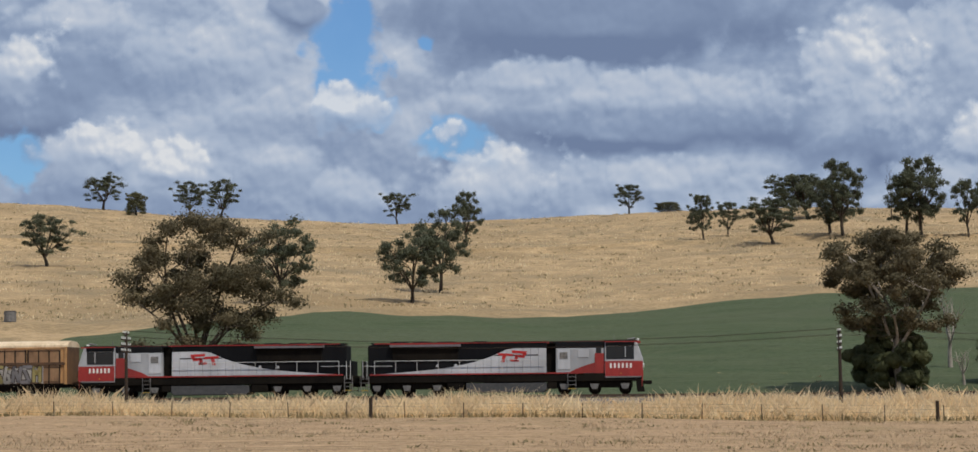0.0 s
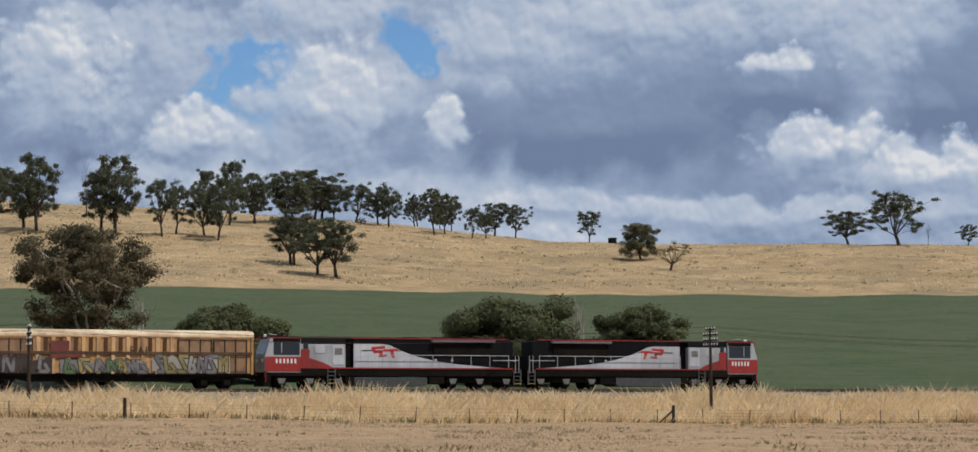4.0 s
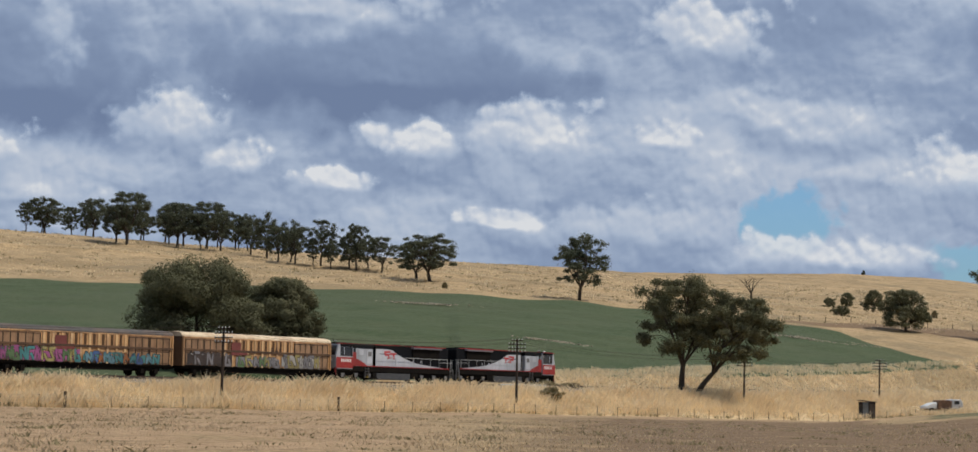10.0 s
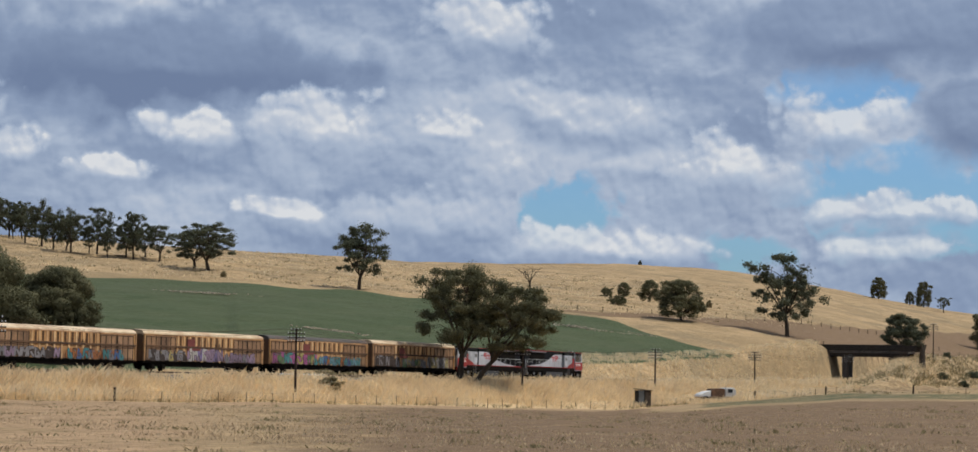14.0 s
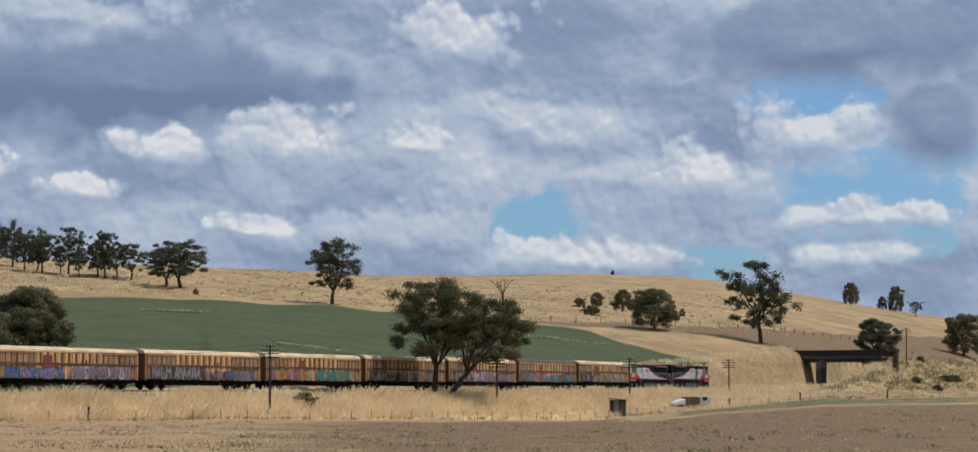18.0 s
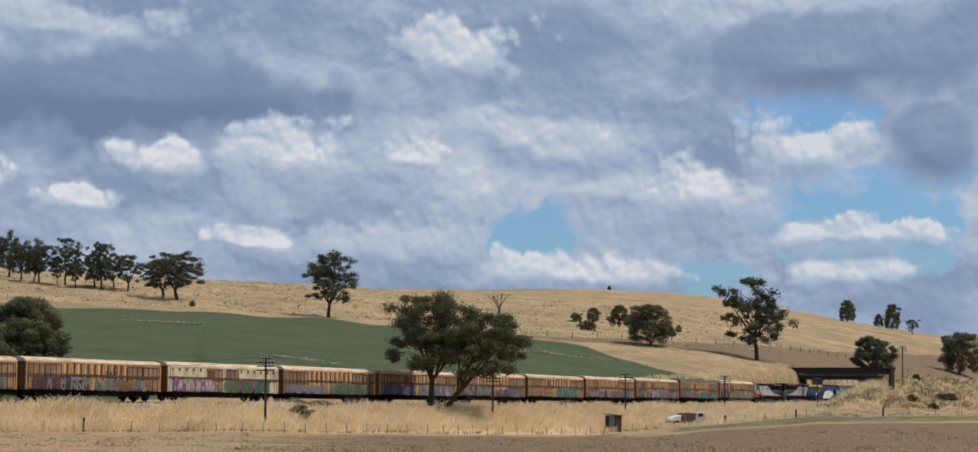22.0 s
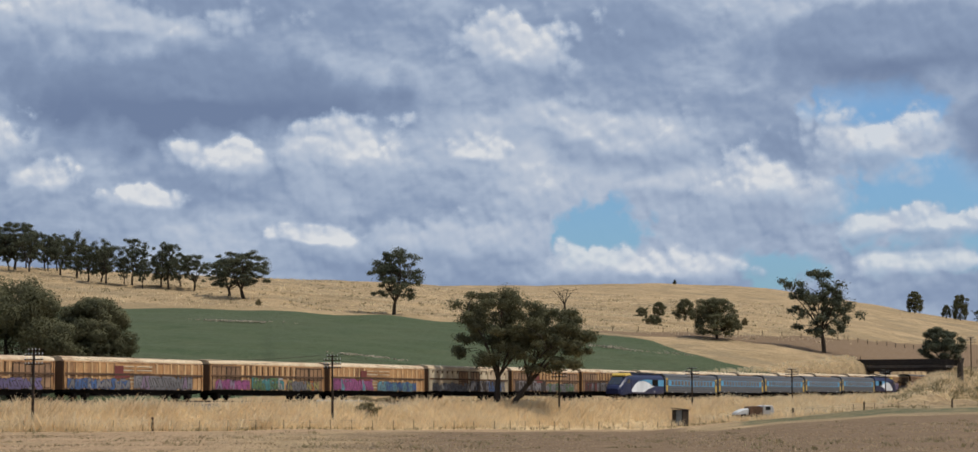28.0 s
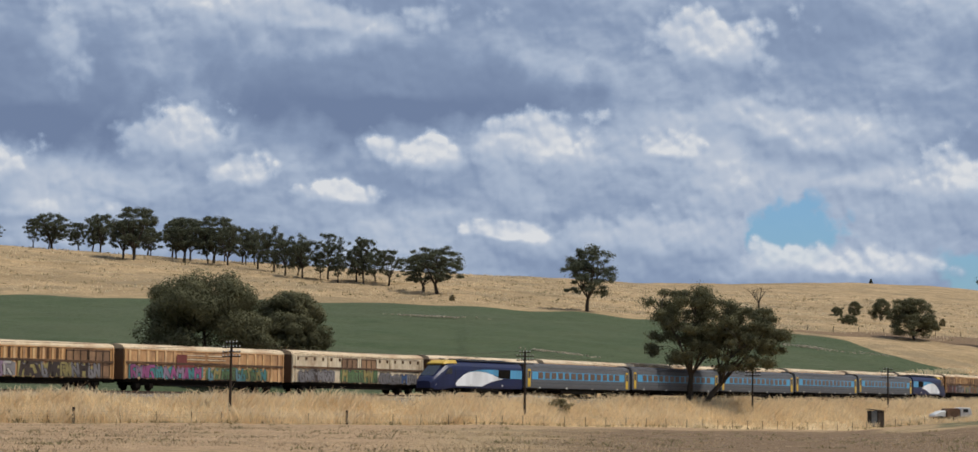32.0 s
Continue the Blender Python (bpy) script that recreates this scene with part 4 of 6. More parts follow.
def locomotive():
    e = new("locomotive")
    N0 = 10.75                                           # the nose, ahead of the middle
    X = lambda u: N0 - u
    part("underframe", box(X(11), 0, 1.30, 21.0, 2.7, 0.60, 0.04), UNDER, e)
    part("battery_box", box(X(14.2), 0, 0.75, 1.3, 2.6, 0.7, 0.04), UNDER, e)
    part("equipment_box", box(X(6.9), 0, 0.78, 0.7, 2.6, 0.6, 0.04), UNDER, e)
    for side in (-1, 1):
        part("sill_stripe", box(X(12.6), side * 1.37, 1.64, 16.2, 0.05, 0.10), RED, e, "thin red sill stripe")
    # hood: narrower than the cab, black, with silver doors
    hood = prism([(X(7.3), 1.6), (X(20.9), 1.6), (X(20.9), 3.85), (X(20.4), 4.0), (X(7.3), 4.0)], -1.05, 1.05, 0.05)
    part("hood", hood, BLACK, e, "black engine hood")
    u = 7.32
    while u < 20.0:
        w = 0.6
        a, b2 = swoosh(u), swoosh(u + w)
        for side in (-1, 1):
            part("hood_door", side_plate([(X(u), 1.68), (X(u + w - 0.018), 1.68), (X(u + w - 0.018), b2), (X(u), a)], side, 1.052, 0.03), SILVER, e)
        u += w
    part("roof_edge", box(X(14.0), 0, 4.03, 13.4, 1.9, 0.06), BLACK, e)
    for side in (-1, 1):
        part("roof_stripe", box(X(10.4), side * 1.07, 4.0, 20.0, 0.03, 0.07), RED, e, "thin red roof stripe")
    # electrical cabinet behind the cab
    part("cabinet", box(X(4.75), 0, 2.55, 3.7, 2.5, 1.9, 0.04), CABGREY, e)
    part("cabinet_top", box(X(4.75), 0, 3.70, 3.7, 2.46, 0.42, 0.03), BLACK, e)
    part("cabinet_roof", box(X(5.0), 0, 3.95, 4.2, 2.3, 0.12, 0.03), BLACK, e)
    part("gap_wall", box(X(6.95), 0, 2.75, 0.7, 1.6, 2.3), UNDER, e)
    for side in (-1, 1):
        part("equipment_door", box(X(6.0), side * 1.265, 2.65, 0.95, 0.03, 1.5, 0.01), SILVER, e)
        part("equipment_vent", box(X(6.0), side * 1.285, 2.95, 0.6, 0.02, 0.5), STEEL, e)
        part("side_hatch", box(X(4.5), side * 1.265, 3.1, 0.8, 0.03, 0.6, 0.01), SILVER, e)
        part("cab_band", box(X(1.75), side * 1.425, 3.78, 2.2, 0.02, 0.3), BLACK, e)
        part("side_window", box(X(3.35), side * 1.265, 3.3, 0.4, 0.03, 0.55, 0.01), CABGLASS, e)
    # cab
    cab = prism([(X(0.35), 1.25), (X(0.05), 1.35), (X(0.0), 2.55), (X(0.42), 3.85), (X(0.55), 3.95), (X(2.9), 3.95), (X(2.9), 1.25)], -1.42, 1.42, 0.05)
    part("cab", cab, CABGREY, e)
    part("cab_roof", box(X(1.7), 0, 4.0, 2.5, 2.7, 0.14, 0.05), BLACK, e)
    for side in (-1, 1):
        part("cab_roof_stripe", box(X(1.55), side * 1.39, 3.95, 2.7, 0.05, 0.1), RED, e)
        part("cab_window", box(X(1.75), side * 1.42, 3.12, 2.1, 0.03, 0.98, 0.01), CABGLASS, e, "dark cab side window")
        part("window_bar", box(X(1.35), side * 1.437, 3.2, 0.06, 0.02, 0.85), CABGREY, e)
        red = [(X(0.02), 1.36), (X(5.7), 1.62)] + [(X(v), float(np.interp(v, [2.9, 3.6, 4.4, 5.1, 5.7], [2.5, 2.42, 2.2, 1.93, 1.62]))) for v in (5.4, 5.1, 4.7, 4.2, 3.6, 2.9)] + [(X(0.05), 2.5)]
        part("red_panel", side_plate([red[0], (X(2.88), 1.36), (X(2.88), 2.5), (X(0.05), 2.5)], side, 1.424, 0.015), RED, e, "red panel below the cab window")
        part("red_panel", side_plate([(X(2.92), 1.62), (X(5.7), 1.62)] + red[2:8], side, 1.262, 0.02), RED, e, "red panel tapering to the rear")
        part("cab_door", box(X(3.3), side * 1.275, 2.35, 0.7, 0.03, 1.5, 0.01), RED, e)
        for pts in (((8.75, 3.32), (9.95, 3.40), (9.90, 3.20), (8.95, 3.12)), ((8.75, 3.20), (9.05, 3.20), (9.25, 2.92), (8.95, 2.92)), ((8.95, 3.00), (9.75, 3.06), (9.70, 2.88), (8.95, 2.82)),
                    ((9.45, 3.00), (9.70, 3.00), (9.75, 2.55), (9.50, 2.55)), ((9.40, 2.72), (10.1, 2.76), (10.05, 2.58), (9.40, 2.54)), ((9.85, 3.14), (11.0, 3.20), (10.95, 3.02), (9.85, 2.96)), ((10.35, 3.05), (10.62, 3.05), (10.75, 2.50), (10.5, 2.50))):
            part("logo_stroke", side_plate([(X(uu), zz) for uu, zz in pts], side, 1.084, 0.014), LOGO_RED, e, "angular red emblem stroke")
        part("logo_bar", box(X(9.6), side * 1.092, 3.03, 3.3, 0.01, 0.07), BLACK, e)
        for k, uu in enumerate((11.6, 12.9, 14.2, 15.6)):
            part("marker_lamp", rod((X(uu), side * 1.05, 2.35 - 0.02 * k), (X(uu), side * 1.10, 2.35 - 0.02 * k), 0.11, None, 10), SILVER, e)
    letter_bars(e, X(2.45), 1.98, 0.36, 6, WHITE, 1.445, "marking_bar", 0.30)
    letter_bars(e, X(1.7), 1.5, 0.10, 1, YELLOW, 1.445, "small_plate", 0.12)
    part("windscreen", prism([(X(0.08), 2.72), (X(0.40), 3.74), (X(0.37), 3.75), (X(0.03), 2.72)], -1.22, 1.22), CABGLASS, e, "dark windscreen")
    for side in (-1, 1):
        part("headlight", rod((X(0.1), side * 0.75, 2.2), (X(-0.06), side * 0.75, 2.2), 0.14, None, 12), WHITE, e)
    part("headlight", rod((X(0.5), 0, 4.12), (X(0.3), 0, 4.12), 0.12, None, 12), WHITE, e)
    part("horn", rod((X(1.2), 0.5, 4.2), (X(0.6), 0.5, 4.24), 0.04, 0.1, 8), STEEL, e)
    part("antenna", rod((X(2.2), -0.4, 4.0), (X(2.2), -0.4, 4.5), 0.02), STEEL, e)
    part("plough", prism([(X(-0.1), 0.2), (X(0.5), 0.2), (X(0.6), 1.3), (X(0.15), 1.3)], -1.35, 1.35, 0.03), UNDER, e)
    for side in (-1, 1):
        part("pilot_post", box(X(0.12), side * 1.25, 1.0, 0.12, 0.2, 0.9, 0.02), RED, e)
    # radiators and fans
    for side in (-1, 1):
        part("radiator", prism([(X(14.0), 2.75), (X(19.0), 2.75), (X(19.0), 3.72), (X(14.0), 3.72)], side * 1.06, side * 1.18, 0.02), UNDER, e, "black radiator grille")
        part("radiator_wing", prism([(X(13.8), 3.72), (X(19.2), 3.72), (X(19.2), 3.95), (X(13.8), 3.95)], side * 0.9, side * 1.42, 0.03), WINGGREY, e, "dusty grey radiator hood")
        part("wing_stripe", box(X(16.5), side * 1.43, 3.93, 5.4, 0.02, 0.05), RED, e)
    for uu in (15.0, 16.9, 18.6):
        part("fan", rod((X(uu), 0, 4.0), (X(uu), 0, 4.14), 0.75, 0.7, 16), BLACK, e)
    part("exhaust", box(X(12.4), 0, 4.08, 1.0, 0.5, 0.14, 0.03), UNDER, e)
    # tank, walkway, handrails, steps
    part("fuel_tank", prism([(X(7.3), 0.95), (X(13.4), 0.95), (X(13.4), 0.4), (X(13.1), 0.22), (X(7.6), 0.22), (X(7.3), 0.4)], -1.3, 1.3, 0.04), TANKGREY, e)
    part("air_tank", rod((X(7.4), -1.2, 1.08), (X(12.0), -1.2, 1.08), 0.14), UNDER, e)
    for side in (-1, 1):
        bm = bmesh.new()
        for k in range(9):
            add_rod(bm, (X(7.4 + k * 1.62), side * 1.34, 1.65), (X(7.4 + k * 1.62), side * 1.34, 2.68), 0.022, None, 5)
        add_rod(bm, (X(7.4), side * 1.34, 2.68), (X(20.4), side * 1.34, 2.68), 0.024, None, 5)
        part("handrail", bm, RAILING, e, "long grey walkway handrail")
        bm = bmesh.new()
        for uu in (20.95, 21.25):
            add_rod(bm, (X(uu), side * 1.36, 1.3), (X(uu), side * 1.36, 2.7), 0.025, None, 5)
        add_rod(bm, (X(19.0), side * 1.36, 2.3), (X(21.25), side * 1.36, 2.3), 0.022, None, 5)
        part("end_rail", bm, RAILING, e)
        for uu in (21.1, 5.4):
            bm = bmesh.new()
            for k in range(4):
                add_box(bm, X(uu), side * 1.36, 0.45 + 0.3 * k, 0.55, 0.22, 0.04)
            add_box(bm, X(uu - 0.3), side * 1.36, 0.95, 0.04, 0.2, 1.2)
            add_box(bm, X(uu + 0.3), side * 1.36, 0.95, 0.04, 0.2, 1.2)
            part("steps", bm, STEEL, e)
            part("step_edge", box(X(uu), side * 1.475, 0.46, 0.55, 0.012, 0.04), YELLOW, e)
    part("end_wall", box(X(21.3), 0, 2.0, 0.12, 2.4, 1.4, 0.02), BLACK, e)
    add_bogie(e, X(3.7), (-2.3, 0, 2.3), 5.7)
    add_bogie(e, X(17.9), (-2.3, 0, 2.3), 5.7)
    for xx in (X(-0.25), X(21.6)):
        part("coupler", box(xx, 0, 0.9, 0.75, 0.3, 0.28, 0.04), UNDER, e)
    return e


loco = tagged(locomotive(), "silver, black and red diesel locomotive with white lettering", "locomotive", "locomotives of the freight train")
on_track(loco, NOSE - LOCO * 0.5, 0.0, 1)
on_track(copy_thing(loco, pose(0, 0, 0)), NOSE - LOCO * 1.5, 0.0, -1)


# ---- louvred vans ----
def van_paint(name, base, fade, rust):
    """Old van paint: each van a little different, streaked with rust and grime from the top."""
    m, nt, b = shader(name, 0.75)
    N, L = nt.nodes.new, nt.links.new
    tc = N("ShaderNodeTexCoord").outputs["Object"]
    oi = N("ShaderNodeObjectInfo").outputs["Random"]
    mul = N("ShaderNodeMath")
    mul.operation = "MULTIPLY"
    L(oi, mul.inputs[0])
    mul.inputs[1].default_value = 90.0
    cx = N("ShaderNodeCombineXYZ")
    L(mul.outputs[0], cx.inputs[0])
    ad = N("ShaderNodeVectorMath")
    L(tc, ad.inputs[0])
    L(cx.outputs[0], ad.inputs[1])

    def tex(scale, stretch, detail=5):
        mp = N("ShaderNodeMapping")
        mp.inputs["Scale"].default_value = stretch
        L(ad.outputs[0], mp.inputs[0])
        n = N("ShaderNodeTexNoise")
        n.inputs["Scale"].default_value, n.inputs["Detail"].default_value, n.inputs["Roughness"].default_value = scale, detail, 0.65
        L(mp.outputs[0], n.inputs["Vector"])
        return n.outputs["Fac"]

    def mix(fac, a, c):
        n = N("ShaderNodeMix")
        n.data_type = "RGBA"
        L(fac, n.inputs["Factor"])
        for v, s in ((a, n.inputs["A"]), (c, n.inputs["B"])):
            if isinstance(v, tuple):
                s.default_value = (*v, 1)
            else:
                L(v, s)
        return n.outputs["Result"]

    def rng(fac, lo, hi, top=1.0):
        mr = N("ShaderNodeMapRange")
        mr.inputs[1].default_value, mr.inputs[2].default_value, mr.inputs[4].default_value = lo, hi, top
        L(fac, mr.inputs[0])
        return mr.outputs[0]

    col = mix(rng(tex(1.1, (1, 1, 0.3)), 0.35, 0.65), base, fade)
    col = mix(rng(tex(0.35, (1, 1, 0.8), 6), 0.46, 0.66, 0.85), col, rust)
    col = mix(rng(tex(5.0, (1, 1, 0.12)), 0.5, 0.75, 0.5), col, tuple(v * 0.4 for v in rust))
    hs = N("ShaderNodeHueSaturation")
    L(col, hs.inputs["Color"])
    L(rng(oi, 0, 1), hs.inputs["Fac"])
    hs.inputs["Fac"].default_value = 1.0
    hs.inputs["Saturation"].default_value, hs.inputs["Value"].default_value = 0.92, 1.12
    L(hs.outputs[0], b.inputs["Base Color"])
    return m


ORANGE = van_paint("van_orange", (0.39, 0.19, 0.062), (0.50, 0.28, 0.11), (0.10, 0.042, 0.020))
CREAM = van_paint("van_cream", (0.50, 0.41, 0.27), (0.62, 0.52, 0.36), (0.27, 0.16, 0.085))
ROOFCREAM = van_paint("van_roof_cream", (0.47, 0.345, 0.205), (0.59, 0.47, 0.31), (0.34, 0.21, 0.115))
ROOFDARK = van_paint("van_roof_dark", (0.035, 0.03, 0.028), (0.07, 0.06, 0.052), (0.10, 0.06, 0.04))
# dark brown that holds the shade of the side recesses in its colour
RECESS_SHADE = noise_mat("recess_shade_paint", (0.045, 0.026, 0.015), (0.12, 0.062, 0.028), 3, 0.85)
BAND = noise_mat("dark_band", (0.045, 0.028, 0.02), (0.11, 0.065, 0.04), 2, 0.8, stain=(0.17, 0.095, 0.05))
RIBPAINT = van_paint("van_rib", (0.55, 0.31, 0.13), (0.64, 0.42, 0.20), (0.17, 0.08, 0.04))
DOORPAINT = van_paint("van_door", (0.20, 0.105, 0.048), (0.32, 0.18, 0.085), (0.075, 0.038, 0.02))
DOORLINE = noise_mat("door_seam", (0.02, 0.015, 0.012), (0.05, 0.035, 0.025), 3, 0.9)


def van(kind, roof_mat):
    """A long louvred van: kind a has ribs and two doorways, b small vents, c louvres amidships."""
    e = new("goods_van")
    body_mat = CREAM if kind == "b" else ORANGE
    part("underframe", box(0, 0, 0.98, 22.4, 2.5, 0.26, 0.03), UNDER, e)
    part("centre_sill", prism([(-7.5, 0.95), (7.5, 0.95), (5.6, 0.55), (-5.6, 0.55)], -1.2, 1.2), UNDER, e)
    body = prism([(-11.2, 1.08), (11.2, 1.08), (11.2, 4.0), (-11.2, 4.0)], -1.36, 1.36, 0.04)
    part("body", body, body_mat, e)
    arch = [(-1.38, 3.98), (1.38, 3.98), (1.36, 4.12), (1.15, 4.33), (0.7, 4.46), (0, 4.5), (-0.7, 4.46), (-1.15, 4.33), (-1.36, 4.12)]
    bm = bmesh.new()
    ends = [(-11.27, 0.94), (-10.9, 1.0), (10.9, 1.0), (11.27, 0.94)]
    rings = [[bm.verts.new((x, y * (0.97 if k < 1 else 1), 3.98 + (z - 3.98) * k)) for y, z in arch] for x, k in ends]
    for r1, r2 in zip(rings, rings[1:]):
        for i in range(len(arch)):
            j = (i + 1) % len(arch)
            bm.faces.new((r1[i], r1[j], r2[j], r2[i]))
    bm.faces.new(rings[0][::-1])
    bm.faces.new(rings[-1])
    bmesh.ops.recalc_face_normals(bm, faces=bm.faces)
    part("roof", bm, roof_mat, e)
    for sx in (-1, 1):
        part("end_wall", box(sx * 11.24, 0, 2.55, 0.08, 2.6, 2.9, 0.02), BAND, e)
        part("corner_post", box(sx * 11.1, -1.4, 2.55, 0.2, 0.1, 2.9, 0.02), body_mat, e)
        part("corner_post", box(sx * 11.1, 1.4, 2.55, 0.2, 0.1, 2.9, 0.02), body_mat, e)
    rib = box(0, 0, 2.5, 0.30, 0.12, 2.75, 0.03)
    rm = bpy.data.meshes.new("rib")
    rib.to_mesh(rm)
    rib.free()
    rm.materials.append(CREAM if kind == "b" else RIBPAINT)
    # thin dark plates on the flat side paint the shade in slots and vents
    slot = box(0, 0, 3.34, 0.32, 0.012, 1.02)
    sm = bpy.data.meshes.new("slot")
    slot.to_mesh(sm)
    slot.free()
    sm.materials.append(RECESS_SHADE)
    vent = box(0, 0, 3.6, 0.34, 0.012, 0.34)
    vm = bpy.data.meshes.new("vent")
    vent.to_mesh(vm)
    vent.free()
    vm.materials.append(RECESS_SHADE)
    for side in (-1, 1):
        part("sole_bar", box(0, side * 1.37, 1.12, 22.3, 0.07, 0.14), UNDER, e)
        part("waist_rail", box(0, side * 1.43, 2.70, 22.2, 0.07, 0.22, 0.01), BAND, e, "dark waist rail")
        part("top_rail", box(0, side * 1.37, 3.92, 22.3, 0.06, 0.12, 0.01), body_mat, e)
        if kind == "a":
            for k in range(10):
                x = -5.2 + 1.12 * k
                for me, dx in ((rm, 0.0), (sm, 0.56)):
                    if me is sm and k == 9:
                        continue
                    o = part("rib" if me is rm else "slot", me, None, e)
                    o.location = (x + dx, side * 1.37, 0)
            doors = [-10.85, -8.2, 5.35, 8.1]
        elif kind == "b":
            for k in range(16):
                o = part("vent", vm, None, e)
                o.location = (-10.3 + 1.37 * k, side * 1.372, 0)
            for k in range(5):
                o = part("rib", rm, None, e)
                o.location = (-10.6 + 5.3 * k, side * 1.37, 0)
            doors = [-3.1, 0.2]
        else:
            for k in range(7):
                for s2 in (-1, 1):
                    o = part("rib", rm, None, e)
                    o.location = (s2 * (3.4 + 1.18 * k), side * 1.37, 0)
            for k in range(11):
                part("louvre", box(-1.55, side * 1.38, 1.55 + 0.2 * k, 2.5, 0.05, 0.10, 0.01), body_mat if k % 2 else CREAM, e)
                part("louvre", box(1.35, side * 1.38, 1.55 + 0.2 * k, 2.5, 0.05, 0.10, 0.01), body_mat if k % 2 else CREAM, e)
            doors = []
        for dx in doors:
            dw = 2.55
            d = part("door", box(dx + dw / 2, side * 1.385, 2.48, dw, 0.05, 2.62, 0.02), DOORPAINT, e)
            for k in (0.0, dw / 3, 2 * dw / 3, dw):
                part("door_seam", box(dx + k, side * 1.414, 2.48, 0.11, 0.03, 2.6), DOORLINE, d)
            for zz in (1.3, 2.42, 3.7):
                part("door_bar", box(dx + dw / 2, side * 1.414, zz, dw, 0.03, 0.10), BAND, d)
    for sx in (-1, 1):
        add_bogie(e, sx * 8.3, (-0.9, 0.9), 2.9)
        part("coupler", box(sx * 11.55, 0, 0.88, 0.75, 0.28, 0.26, 0.04), UNDER, e)
        part("brake_gear", box(sx * 2.6, 0.5, 0.75, 1.0, 0.6, 0.35, 0.05), UNDER, e)
    return e


VANS = {"a": van("a", ROOFCREAM), "d": van("a", ROOFDARK), "b": van("b", ROOFCREAM), "c": van("c", ROOFCREAM)}
VAN_LABEL = {
    "a": "faded orange ribbed van with pale roof and graffiti",
    "d": "faded orange ribbed van with black roof and graffiti",
    "b": "cream van with small square vents and graffiti",
    "c": "tan van with louvres amidships and graffiti",
}
COLOURS = {
    "t": (0.05, 0.30, 0.32), "g": (0.11, 0.23, 0.10), "y": (0.45, 0.38, 0.14), "o": (0.50, 0.17, 0.05), "m": (0.36, 0.26, 0.38), "p": (0.42, 0.10, 0.30),
    "w": (0.58, 0.56, 0.52), "k": (0.035, 0.03, 0.035), "b": (0.05, 0.16, 0.40), "s": (0.27, 0.27, 0.29), "r": (0.20, 0.035, 0.04), "l": (0.24, 0.20, 0.42), "c": (0.16, 0.38, 0.46),
}
SPRAY = {k: paint("spray_paint", tuple(0.72 * v + 0.28 * g for v, g in zip(c, (0.17, 0.115, 0.075))), 0.7, 0.32, 0.6, stretch=(1, 1, 1)) for k, c in COLOURS.items()}


def stroke(bm, x0, z0, x1, z1, w, y, mat):
    """One flat sprayed stroke."""
    dx, dz = x1 - x0, z1 - z0
    ln = math.hypot(dx, dz) or 1.0
    nx, nz = -dz / ln * w / 2, dx / ln * w / 2
    ex, ez = dx / ln * w * 0.3, dz / ln * w * 0.3
    pts = [(x0 + nx, z0 + nz), (x0 - ex, z0 - ez), (x0 - nx, z0 - nz), (x1 - nx, z1 - nz), (x1 + ex, z1 + ez), (x1 + nx, z1 + nz)]
    lo = [bm.verts.new((px, y, pz)) for px, pz in pts]
    hi = [bm.verts.new((px, y - 0.004, pz)) for px, pz in pts]
    fs = [bm.faces.new(lo), bm.faces.new(hi[::-1])]
    for i in range(6):
        j = (i + 1) % 6
        fs.append(bm.faces.new((lo[i], lo[j], hi[j], hi[i])))
    for f in fs:
        f.material_index = mat


